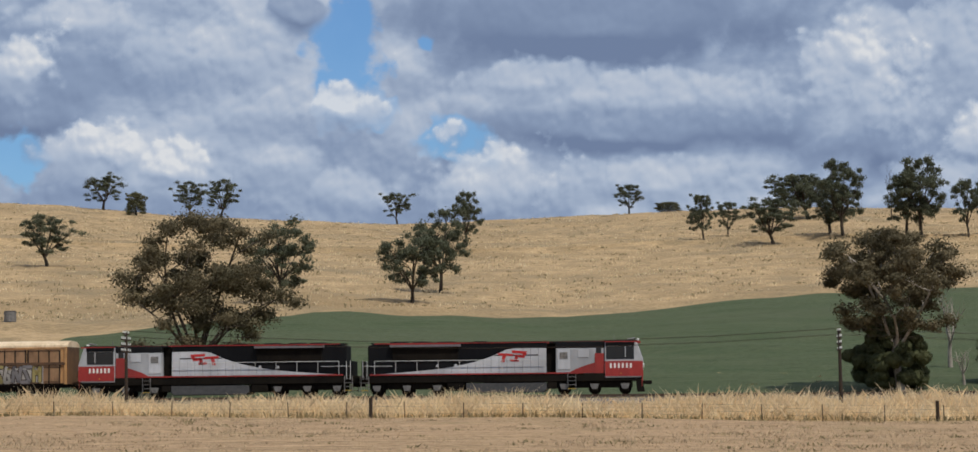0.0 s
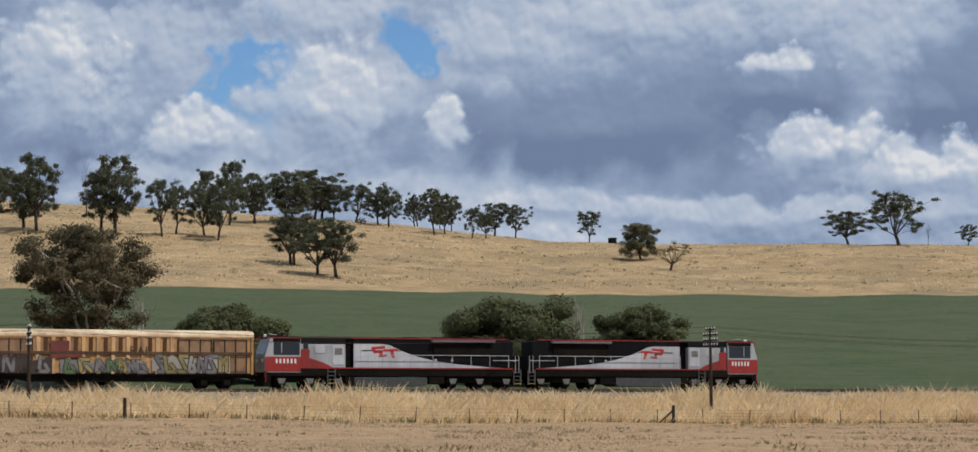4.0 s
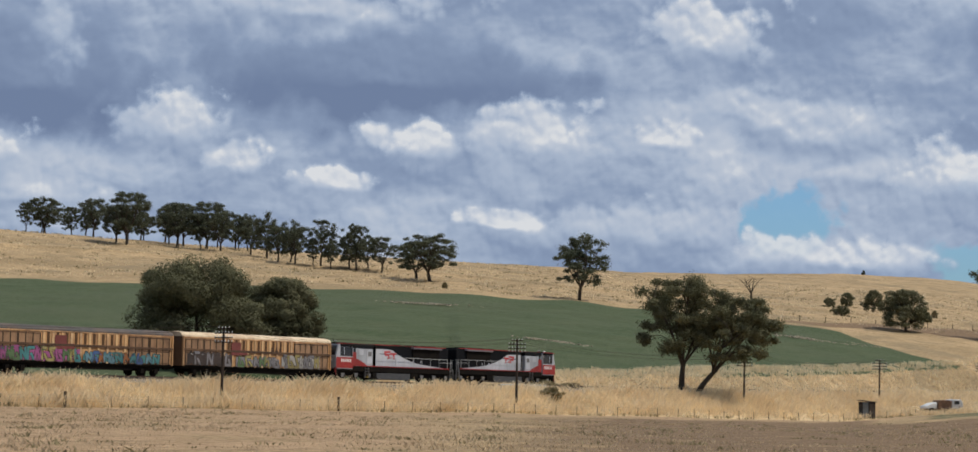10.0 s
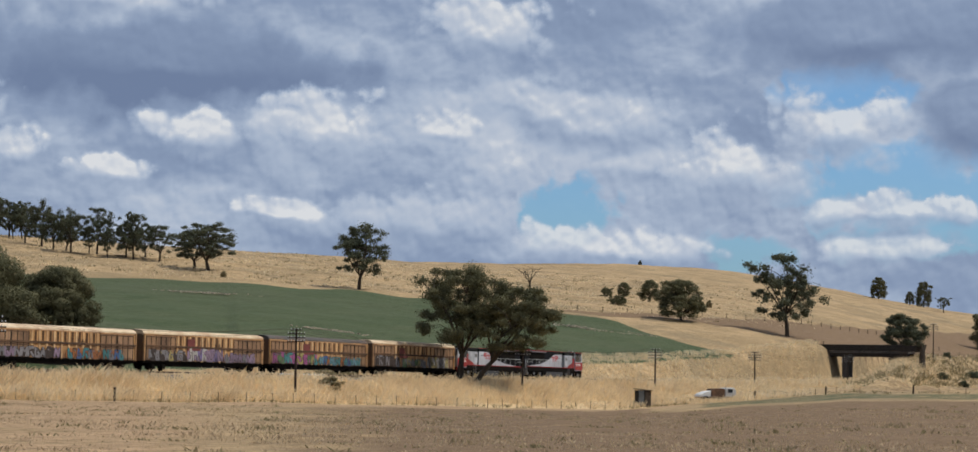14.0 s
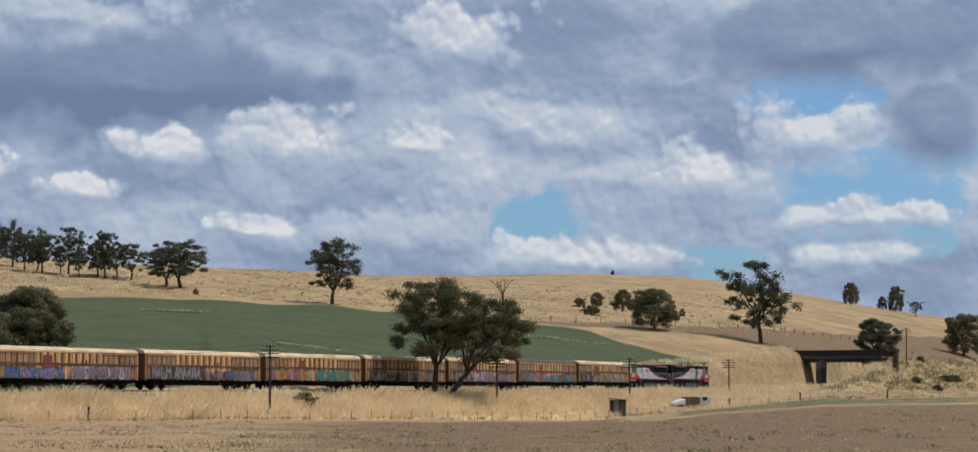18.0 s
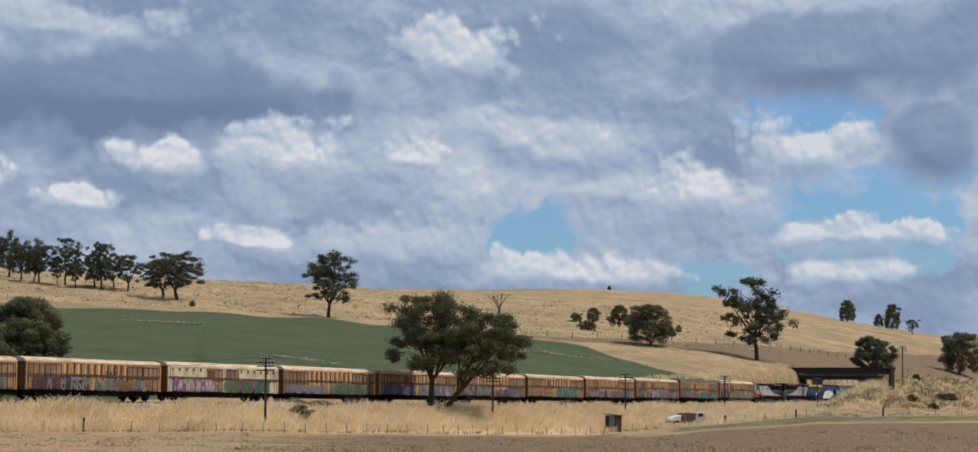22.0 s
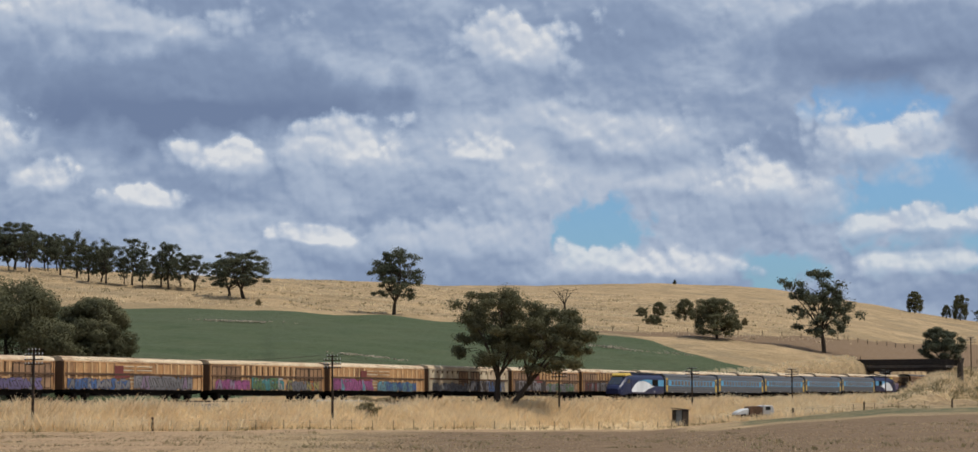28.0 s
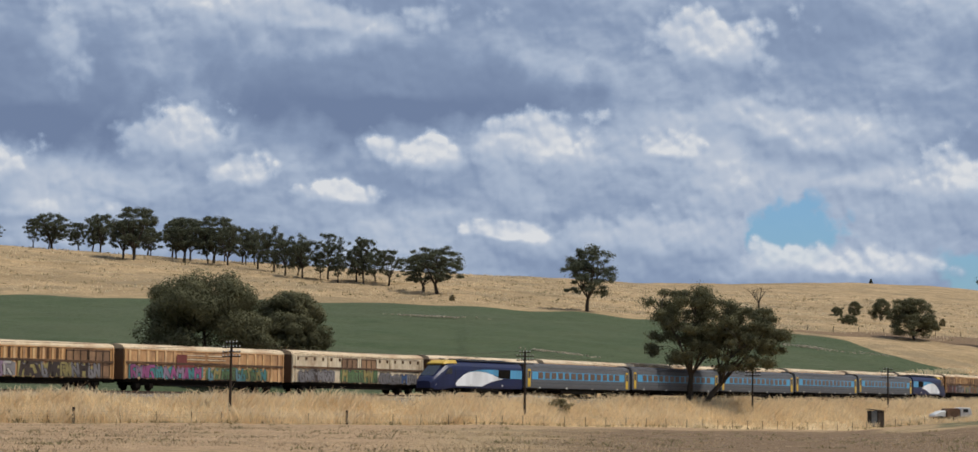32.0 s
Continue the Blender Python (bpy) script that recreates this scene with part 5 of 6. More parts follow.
def graffiti(e, rng, x0, x1, z0, z1, keys):
    """Sprayed, unreadable lettering low on the near side of a van: a cloudy ground, then fat outlined strokes."""
    mats = [SPRAY[k] for k in keys]
    y, h, last = -1.445, z1 - z0, len(keys) - 1
    bm = bmesh.new()
    n = max(4, int((x1 - x0) / 0.7))
    tops = [(x0 + (x1 - x0) * i / n, z1 + rng.uniform(-0.45, 0.12)) for i in range(n + 1)]
    feet = [(x0 + (x1 - x0) * i / n, z0 + rng.uniform(-0.05, 0.2)) for i in range(n + 1)]
    for (xa, za), (xb, zb), (xc, zc), (xd, zd) in zip(feet, feet[1:], tops[1:], tops):
        f = bm.faces.new([bm.verts.new((xx, y, zz)) for xx, zz in ((xa, za), (xb, zb), (xc, zc), (xd, zd))])
        f.material_index = last
    bmesh.ops.remove_doubles(bm, verts=bm.verts, dist=0.001)
    bmesh.ops.solidify(bm, geom=bm.faces[:], thickness=0.003)
    part("graffiti_ground", bm, mats, e, "sprayed colour behind graffiti")
    x = x0 + 0.3
    while x < x1 - 0.4:
        w = rng.uniform(0.6, 1.05)
        fill = 1 + rng.randrange(max(1, last))
        skew = rng.uniform(-0.25, 0.25)
        P = [(x + w * a + skew * (b - 0.5), z0 + h * (0.08 + 0.84 * b)) for a, b in ((0.12, 0), (0.12, 1), (0.88, 1), (0.88, 0), (0.5, 0.5), (0.5, 1), (0.5, 0))]
        picks = rng.choice([((0, 1), (1, 2), (4, 3)), ((0, 1), (2, 3), (1, 3)), ((0, 5), (5, 3), (4, 3)), ((1, 0), (0, 3), (3, 4)), ((1, 2), (1, 4), (4, 3), (3, 0)), ((0, 1), (1, 4), (4, 2), (2, 3))])
        bm = bmesh.new()
        for wide, layer, mat in ((0.40, 0.006, 0), (0.25, 0.012, fill)):
            for i, j in picks:
                stroke(bm, *P[i], *P[j], wide, y - layer, mat)
        stroke(bm, P[1][0] + 0.05, P[1][1] - 0.12, P[1][0] + 0.3, P[1][1] - 0.2, 0.09, y - 0.018, 1 + rng.randrange(max(1, last)))
        bmesh.ops.recalc_face_normals(bm, faces=bm.faces)
        part("graffiti_letter", bm, mats, e)
        x += w * rng.uniform(0.9, 1.1)


def side_word(e, x, z, size):
    """The operator's faded word and red shape, on the near side."""
    cu = bpy.data.curves.new("word", "FONT")
    cu.body, cu.size, cu.extrude = "RAIL", size, 0.006
    tmp = bpy.data.objects.new("word", cu)
    me = bpy.data.meshes.new_from_object(tmp)
    bpy.data.objects.remove(tmp)
    o = part("word", me, BAND, e, "dark lettering on the van side")
    o.location, o.rotation_euler = (x, -1.46, z), (radians(90), 0, 0)


def red_shape(e, x, z):
    bm = box(x, -1.452, z, 1.4, 0.012, 1.3)
    add_box(bm, x + 0.9, -1.456, z - 0.35, 1.6, 0.012, 0.5)
    part("emblem", bm, SPRAY["r"], e, "faded dark red stepped emblem")


# kind of each van from the locomotives back, and the colours of its graffiti by stretch of side
TRAIN = [
    ("a", "kyysw kgyws ksswk"), ("d", "kboct ktygp"), ("a", "kmmsm klmwm ksyks"), ("a", "kbtso kssmk"), ("a", "ktygt kppoy"), ("a", "ksrbs ksssk"), ("a", "kmswm kbbsl"),
    ("a", "kgssg kmoss"), ("b", "kgtpg kwpyw"), ("a", "kyogs ksrsk"), ("a", "kgkgs ksssk"), ("b", "kssbk kssws"), ("c", "kcbbc kppcp"), ("a", "ksoys kggwt kpmpp"), ("c", "ksmss kbssb"),
    ("a", "klbsl ksmws"), ("a", "ksssk kwsmo"), ("b", "ksbss kgsyg kssks"), ("c", "kcytg kppmt"), ("a", "ksksy kmsws"), ("a", "kbtsb ksgsk"), ("d", "ksrss kotyg"),
]
rg = random.Random(21)
for i, (kind, art) in enumerate(TRAIN):
    e = copy_thing(VANS[kind], pose(0, 0, 0))
    tagged(e, VAN_LABEL[kind], "goods van", "vans of the freight train")
    tags = art.split()
    span = 20.6 / len(tags)
    for k, keys in enumerate(reversed(tags)):
        a = -10.7 + span * k + rg.uniform(0, 0.5)
        graffiti(e, rg, a, a + span * rg.uniform(0.86, 0.98), 1.2, rg.uniform(2.15, 2.75), keys)
    if kind in "ad" and i % 3 != 1:
        side_word(e, 1.6, 2.55, 0.95)
    if i % 2 == 0 or kind == "d":
        red_shape(e, -3.6 + 0.4 * (i % 3), 2.95)
    on_track(e, NOSE - 2 * LOCO - PITCH * (i + 0.5), 0.0, 1)
for v in VANS.values():
    for o in list(v.children_recursive):
        bpy.data.objects.remove(o)
    bpy.data.objects.remove(v)


# ---- passenger train ----
XBLUE = paint("coach_navy", (0.008, 0.014, 0.062), 0.45, 0.12)
XSKY = paint("coach_sky_blue", (0.085, 0.31, 0.52), 0.45, 0.12)
XWHITE = paint("coach_white", (0.78, 0.80, 0.82), 0.4, 0.06)
XGREY = noise_mat("fluted_steel", (0.075, 0.078, 0.085), (0.135, 0.14, 0.148), 2, 0.55, 0.1, stretch=(0.3, 1, 6))
XROOF = noise_mat("coach_roof", (0.05, 0.052, 0.058), (0.095, 0.097, 0.105), 2, 0.7)
XROOFDARK = noise_mat("power_car_roof", (0.022, 0.025, 0.035), (0.055, 0.06, 0.07), 2, 0.6)
# brown patches paint the warm-lit interior into the pane colour
XWINDOW = noise_mat("lit_window_paint", (0.05, 0.035, 0.028), (0.20, 0.125, 0.08), 0.35, 0.3)
XPANE = glass_mat("coach_glass", (0.05, 0.06, 0.075))


def loft(sections, closed_ends=True):
    """A hull through rings of (x, [(y, z), ...])."""
    bm = bmesh.new()
    rings = [[bm.verts.new((x, y, z)) for y, z in ring] for x, ring in sections]
    for r1, r2 in zip(rings, rings[1:]):
        for i in range(len(r1)):
            j = (i + 1) % len(r1)
            bm.faces.new((r1[i], r1[j], r2[j], r2[i]))
    if closed_ends:
        bm.faces.new(rings[0][::-1])
        bm.faces.new(rings[-1])
    bmesh.ops.recalc_face_normals(bm, faces=bm.faces)
    return bm


def coach_ring(w, top, low):
    h = top - low
    half = [(w * 0.97, low), (w, low + 0.12 * h), (w, low + 0.66 * h), (w * 0.95, low + 0.80 * h), (w * 0.80, low + 0.92 * h), (w * 0.45, top - 0.02 * h), (0.0, top)]
    return half + [(-y, z) for y, z in half[-2::-1]]


def power_car():
    e = new("power_car")
    L2 = 8.65
    secs = [(L2, 0.95, 1.55, 0.75), (L2 - 0.35, 1.18, 1.95, 0.62), (L2 - 1.0, 1.33, 2.45, 0.6), (L2 - 1.9, 1.42, 3.10, 0.62), (L2 - 2.7, 1.45, 3.62, 0.75), (L2 - 3.6, 1.45, 3.84, 0.85), (-L2, 1.45, 3.84, 0.85)]
    hull = loft([(x, coach_ring(w, t, lo)) for x, w, t, lo in secs])
    part("body", hull, XBLUE, e, "navy blue streamlined body")
    screen = loft([(L2 - 0.62, [(-0.86, 2.10), (0.86, 2.10), (0.9, 2.16), (-0.9, 2.16)]), (L2 - 2.62, [(-0.84, 3.62), (0.84, 3.62), (0.9, 3.66), (-0.9, 3.66)])])
    part("windscreen", screen, CABGLASS, e, "raked dark windscreen")
    part("cab_brow", loft([(L2 - 2.15, [(-1.2, 3.40), (1.2, 3.40), (1.1, 3.52), (-1.1, 3.52)]), (L2 - 2.9, [(-1.3, 3.5), (1.3, 3.5), (1.0, 3.84), (-1.0, 3.84)]), (L2 - 4.6, [(-1.25, 3.55), (1.25, 3.55), (0.95, 3.93), (-0.95, 3.93)])]), YELLOW, e, "yellow brow above the windscreen")
    part("roof", prism([(L2 - 4.7, 3.82), (-L2 + 0.1, 3.82), (-L2 + 0.1, 3.95), (L2 - 5.0, 3.95)], -0.95, 0.95, 0.04), XROOFDARK, e)
    for x, ln in ((2.2, 1.8), (-1.2, 2.4), (-5.0, 2.6)):
        part("roof_vent", box(x, 0, 4.0, ln, 1.5, 0.16, 0.05), XROOFDARK, e)
    part("horn", box(L2 - 3.4, 0, 4.0, 0.6, 0.5, 0.14, 0.03), XROOFDARK, e)
    for side in (-1, 1):
        wave = [(L2 - 4.2, 1.05), (L2 - 4.0, 1.3), (L2 - 4.6, 1.75), (L2 - 5.6, 2.30), (L2 - 6.8, 2.66), (L2 - 8.2, 2.78), (L2 - 9.6, 2.70), (L2 - 11.0, 2.45), (L2 - 12.4, 2.12), (L2 - 13.4, 1.92), (L2 - 12.6, 1.82), (L2 - 11.2, 1.62), (L2 - 10.0, 1.32), (L2 - 9.2, 1.05)]
        part("white_wave", side_plate(wave, side, 1.452, 0.012), XWHITE, e, "white wave painted on the side")
        band = [(L2 - 6.6, 2.62), (L2 - 8.2, 2.86), (L2 - 9.8, 2.96), (-L2 + 0.1, 2.96), (-L2 + 0.1, 2.0), (L2 - 13.2, 2.0), (L2 - 11.4, 2.38), (L2 - 9.8, 2.66), (L2 - 8.2, 2.74)]
        part("blue_band", side_plate(band, side, 1.466, 0.012), XSKY, e, "sky blue band")
        part("grille", box(L2 - 13.6, side * 1.487, 2.5, 2.4, 0.03, 0.95, 0.01), UNDER, e, "dark louvred grille")
        part("cab_window", side_plate([(L2 - 2.1, 2.35), (L2 - 3.4, 2.35), (L2 - 3.4, 3.0), (L2 - 2.75, 3.0)], side, 1.43, 0.03), CABGLASS, e)
        part("cab_door", box(L2 - 4.0, side * 1.455, 2.1, 0.06, 0.02, 1.9), XROOFDARK, e)
        part("skirt", box(-1.2, side * 1.35, 0.72, 5.5, 0.1, 0.5, 0.02), UNDER, e)
        for x in (L2 - 0.75, L2 - 7.0, -4.6):
            part("marker_lamp", box(x, side * (1.22 if x > 7 else 1.47), 1.18, 0.3, 0.06, 0.16, 0.02), WHITE, e)
    part("valance", box(L2 - 0.9, 0, 0.55, 1.9, 2.3, 0.45, 0.05), UNDER, e)
    add_bogie(e, 5.2, (-1.25, 1.25), 3.6)
    add_bogie(e, -5.2, (-1.25, 1.25), 3.6)
    part("equipment_box", box(0, 0, 0.62, 4.6, 2.4, 0.5, 0.05), UNDER, e)
    return e


def coach():
    e = new("passenger_carriage")
    L2 = 12.05
    part("body", loft([(x, coach_ring(1.45, 3.80, 0.95)) for x in (-L2, L2)]), XGREY, e, "ribbed silver-grey body")
    part("roof", loft([(x, [(1.38, 3.32), (1.2, 3.62), (0.65, 3.83), (0, 3.86), (-0.65, 3.83), (-1.2, 3.62), (-1.38, 3.32), (0, 3.2)]) for x in (-L2 + 0.05, L2 - 0.05)]), XROOF, e)
    pane = box(0, 0, 2.42, 1.0, 0.03, 0.72, 0.01)
    pm = bpy.data.meshes.new("window")
    pane.to_mesh(pm)
    pane.free()
    pm.materials.append(XWINDOW)
    for side in (-1, 1):
        part("blue_band", box(0, side * 1.452, 2.40, 21.4, 0.016, 0.9), XSKY, e, "sky blue window band")
        for k in range(13):
            o = part("window", pm, None, e)
            o.location = (-8.9 + 1.48 * k, side * 1.468, 0)
        part("pinstripe", box(0, side * 1.456, 1.55, 23.6, 0.014, 0.06), XROOF, e)
        for sx in (-1, 1):
            d = part("door", box(sx * 11.35, side * 1.455, 2.1, 0.6, 0.03, 2.05, 0.01), YELLOW, e, "yellow carriage door")
            part("door_window", box(sx * 11.35, side * 1.475, 2.5, 0.4, 0.02, 0.8), XPANE, d)
        for k in range(4):
            part("marker_lamp", box(-9.0 + 6.0 * k, side * 1.43, 0.98, 0.28, 0.05, 0.14), WHITE, e)
    part("underframe", box(0, 0, 0.85, 23.6, 2.5, 0.3, 0.04), UNDER, e)
    part("equipment_box", box(0, 0, 0.6, 8.0, 2.5, 0.5, 0.06), UNDER, e)
    for sx in (-1, 1):
        part("gangway", box(sx * 12.2, 0, 2.3, 0.5, 1.9, 2.7, 0.04), UNDER, e, "black gangway bellows")
        add_bogie(e, sx * 8.5, (-1.25, 1.25), 3.4)
    return e


pc = tagged(power_car(), "navy, white and sky blue passenger power car with yellow brow", "power car", "cars of the passenger train")
on_track(pc, XNOSE + 8.65, NEAR, -1)
on_track(copy_thing(pc, pose(0, 0, 0)), XNOSE + 141.4 + 8.65, NEAR, 1)
cc = tagged(coach(), "silver-grey passenger carriage with sky blue window band", "carriage", "cars of the passenger train")
for k in range(5):
    on_track(cc if k == 0 else copy_thing(cc, pose(0, 0, 0)), XNOSE + 17.9 + 24.7 * k + 12.1, NEAR, -1)


# ---- telegraph line ----
INSUL = paint("porcelain", (0.55, 0.56, 0.54), 0.3, 0.1)


def telegraph_pole(h, arms):
    e = new("telegraph_pole")
    part("post", rod((0, 0, -0.4), (0, 0, h), 0.15, 0.10, 8), MAT_POLE, e)
    for k in range(arms):
        z = h - 0.12 - 0.42 * k
        arm = part("crossarm", box(0, 0, z, 0.09, 2.3 if k else 1.5, 0.11, 0.01), MAT_POLE, e)
        n = 6 if k else 4
        for i in range(n):
            y = (-1.05 if k else -0.65) + i * ((2.1 if k else 1.3) / (n - 1))
            part("insulator", rod((0, y, z + 0.05), (0, y, z + 0.22), 0.055, 0.03, 6), INSUL, arm)
    return e


POLES = [(-51.5, 5.9, 4), (-2.1, 5.8, 4), (49.6, 6.9, 4), (101.6, 7.4, 4), (148.4, 7.2, 4), (203.4, 6.6, 4), (251.4, 6.5, 4), (301.1, 6.2, 4), (363.2, 6.0, 4)]
pole_at = []
for s, h, arms in POLES:
    x, y, z, head = on_line(s, -13.0)
    g = ground_z(x, y)
    p = telegraph_pole(h, arms)
    p.location, p.rotation_euler = (x, y, g), (0, radians(0.6 * math.sin(s)), head)
    tagged(p, "dark timber telegraph pole with crossarms and pale insulators", "telegraph pole", "poles along the railway")
    pole_at.append((x, y, g + h, head))
p = telegraph_pole(8.7, 4)
p.location, p.rotation_euler = (467.0, 237.0, ground_z(467.0, 237.0) - 0.2), (0, 0, 0.5)
tagged(p, "dark timber telegraph pole on the bank above the cutting", "telegraph pole", "poles along the railway")

wires = new("telegraph_wires")
tagged(wires, "thin sagging wires between the telegraph poles", "wires")
for k, off in ((0, -0.65), (0, 0.65), (1, -1.05), (1, 1.05)):
    path = []
    for (x0, y0, z0, h0), (x1, y1, z1, h1) in zip(pole_at, pole_at[1:]):
        a = Vector((x0 - off * math.sin(h0), y0 + off * math.cos(h0), z0 + 0.1 - 0.42 * k))
        b = Vector((x1 - off * math.sin(h1), y1 + off * math.cos(h1), z1 + 0.1 - 0.42 * k))
        path += [a.lerp(b, i / 6) - Vector((0, 0, 3.6 * i / 6 * (1 - i / 6))) for i in range(6)]
    v, f = tube(path, [0.012] * len(path), 3)
    part("wire", raw_mesh("wire", v, f, MAT_POLE), None, wires)

# ---- wire fence along the railway reserve ----
def fence_r(az):
    return float(table(az, -60, 168, -12, 155, 0, 150, 10, 148, 20, 156, 30, 174, 38, 197, 46, 230, 51, 262, 55, 300, 58, 330, 61, 345, 66, 350, 90, 350))


fence = new("wire_fence")
tagged(fence, "wire fence on thin steel posts at the edge of the stubble", "fence")
_post = rod((0, 0, -0.3), (0, 0, 1.05), 0.035, None, 5)
_pm = bpy.data.meshes.new("post")
_post.to_mesh(_pm)
_post.free()
_pm.materials.append(MAT_POLE)
line, az = [], -20.0
last = None
while az < 67:
    r = fence_r(az)
    x, y = r * math.sin(radians(az)), r * math.cos(radians(az))
    if last is None or math.hypot(x - last[0], y - last[1]) >= 4.0:
        last = (x, y, ground_z(x, y))
        line.append(last)
    az += 0.02
rf = random.Random(3)
for x, y, z in line:
    o = part("post", _pm, None, fence)
    o.location, o.rotation_euler = (x, y, z), (rf.uniform(-0.05, 0.05), rf.uniform(-0.05, 0.05), 0)
for k in range(4):
    v, f = tube([(x, y, z + 0.3 + 0.23 * k) for x, y, z in line], [0.006] * len(line), 3)
    part("wire", raw_mesh("wire", v, f, STEEL), None, fence)
for az, strut in ((-3.1, 0), (11.4, 0), (25.5, 1), (35.2, 0), (42.15, 0), (58.6, 0), (60.4, 0), (62.6, 0)):
    r = fence_r(az) - 0.3
    x, y = r * math.sin(radians(az)), r * math.cos(radians(az))
    sp = new("strainer_post")
    part("post", rod((0, 0, -0.3), (0, 0, 1.35), 0.13, 0.12, 8), MAT_POLE, sp)
    if strut:
        part("strut", rod((-1.3, -0.2, 0), (0, 0, 1.0), 0.08, None, 6), MAT_POLE, sp)
    sp.location = (x, y, ground_z(x, y))
    tagged(sp, "stout dark timber strainer post in the wire fence", "fence post", "strainer posts of the fence")


# ---- road bridge over the line ----
CONC = noise_mat("stained_concrete", (0.055, 0.048, 0.042), (0.125, 0.11, 0.098), 1.4, 0.9, stain=(0.035, 0.03, 0.027), bump=0.01)
DARKWOOD = noise_mat("tarred_timber", (0.018, 0.015, 0.013), (0.05, 0.042, 0.036), 2, 0.85, stretch=(0.3, 1, 1))
GRAVEL = noise_mat("road_gravel", (0.20, 0.16, 0.12), (0.32, 0.26, 0.20), 2, 0.95)
bx, by, bz, bh = on_line(421.0)
bridge = new("road_bridge")
bridge.location, bridge.rotation_euler = (bx, by, bz), (0, 0, bh)
part("deck", box(0, -1.0, 6.2, 6.2, 21.5, 0.5, 0.04), CONC, bridge)
part("road", box(0, -1.0, 6.48, 5.4, 21.5, 0.06), GRAVEL, bridge)
for sx in (-1, 1):
    part("girder", box(sx * 2.6, -1.0, 5.7, 0.5, 21.0, 0.9, 0.03), DARKWOOD, bridge, "dark deep edge girder")
    par = part("parapet", box(sx * 3.0, -0.5, 7.15, 0.16, 19.5, 1.25, 0.02), DARKWOOD, bridge, "dark solid timber parapet")
    for k in range(9):
        part("rail_post", box(sx * 3.1, -9.6 + 2.3 * k, 7.1, 0.14, 0.14, 1.5), DARKWOOD, par)
    part("capping", box(sx * 3.0, -0.5, 7.82, 0.26, 19.6, 0.1, 0.01), CONC, par)
    part("wing_rail", prism([(-0.08, 6.4), (0.08, 6.4), (0.08, 7.7), (-0.08, 7.7)], -13.5, -10.2), DARKWOOD, bridge).location = (sx * 3.3, 0, 0)
for y, w in ((8.4, 3.6), (2.9, 1.1), (-8.9, 3.4)):
    part("pier", box(0, y, 2.3, 5.0, w, 7.6, 0.05), CONC, bridge)
    part("headstock", box(0, y, 5.35, 5.6, w + 0.7, 0.5, 0.04), DARKWOOD, bridge)
part("end_post", box(-3.0, 9.6, 8.0, 0.16, 0.16, 1.8), DARKWOOD, bridge)
part("end_post", box(-3.0, 7.6, 7.9, 0.12, 0.12, 1.4), DARKWOOD, bridge)
tagged(bridge, "dark road bridge with solid parapets over the railway", "bridge")

# ---- things in the grass ----
IRON = noise_mat("rusty_iron", (0.07, 0.04, 0.025), (0.20, 0.115, 0.07), 2, 0.85, stain=(0.05, 0.035, 0.028))
OLDWHITE = paint("old_white_paint", (0.66, 0.66, 0.64), 0.55, 0.2)
PIPEWHITE = paint("white_pipe", (0.62, 0.62, 0.60), 0.5, 0.15)


def put(e, x, y, turn=0.0, sink=0.0):
    e.location, e.rotation_euler = (x, y, ground_z(x, y) - sink), (0, 0, radians(turn))
    return e


hut = new("trackside_hut")
part("walls", box(0, 0, 1.1, 1.9, 1.5, 2.3, 0.03), DARKWOOD, hut)
part("door", box(0.45, -0.765, 1.05, 0.75, 0.05, 1.9, 0.01), MAT_TIMBER, hut)
part("wall_sheet", box(-0.5, -0.765, 1.15, 0.8, 0.04, 2.1, 0.01), noise_mat("grey_sheet", (0.10, 0.11, 0.11), (0.19, 0.20, 0.20), 3, 0.7), hut)
part("roof", prism([(-1.15, 2.42), (1.15, 2.18), (1.15, 2.26), (-1.15, 2.50)], -0.95, 0.95), CONC, hut, "pale skillion sheet roof")
part("bracket", box(-1.2, -0.3, 2.1, 0.3, 0.08, 0.25), DARKWOOD, hut)
tagged(put(hut, 257.8, 175.7, -35), "small dark timber trackside hut with pale sloping roof", "hut")

wreck = new("derelict_truck")
part("chassis", box(0, 0, 0.55, 5.2, 1.5, 0.25, 0.03), IRON, wreck)
part("tray", prism([(-0.9, 0.7), (1.0, 0.7), (1.0, 1.7), (0.6, 1.85), (-0.6, 1.8), (-0.9, 1.4)], -0.95, 0.95, 0.05), IRON, wreck, "rusted brown body")
part("cab", prism([(1.05, 0.6), (2.7, 0.6), (2.6, 1.6), (2.35, 1.95), (1.2, 1.95), (1.05, 1.8)], -0.95, 0.95, 0.08), OLDWHITE, wreck, "white rounded cab")
part("cab_window", box(1.75, -0.97, 1.55, 0.7, 0.04, 0.45, 0.02), CABGLASS, wreck)
part("bonnet", prism([(-2.7, 0.7), (-0.95, 0.7), (-0.95, 1.55), (-1.7, 1.4), (-2.5, 1.05)], -0.8, 0.8, 0.08), OLDWHITE, wreck, "white sloping bonnet")
for x in (-1.7, 1.6):
    for y in (-0.85, 0.85):
        part("wheel", rod((x, y - 0.12, 0.42), (x, y + 0.12, 0.42), 0.42, None, 14), UNDER, wreck)
wreck.scale = (1.15, 1.15, 1.15)
tagged(put(wreck, 280.5, 178.2, -30, 0.25), "derelict rusty truck with white cab sunk in dry grass", "truck")

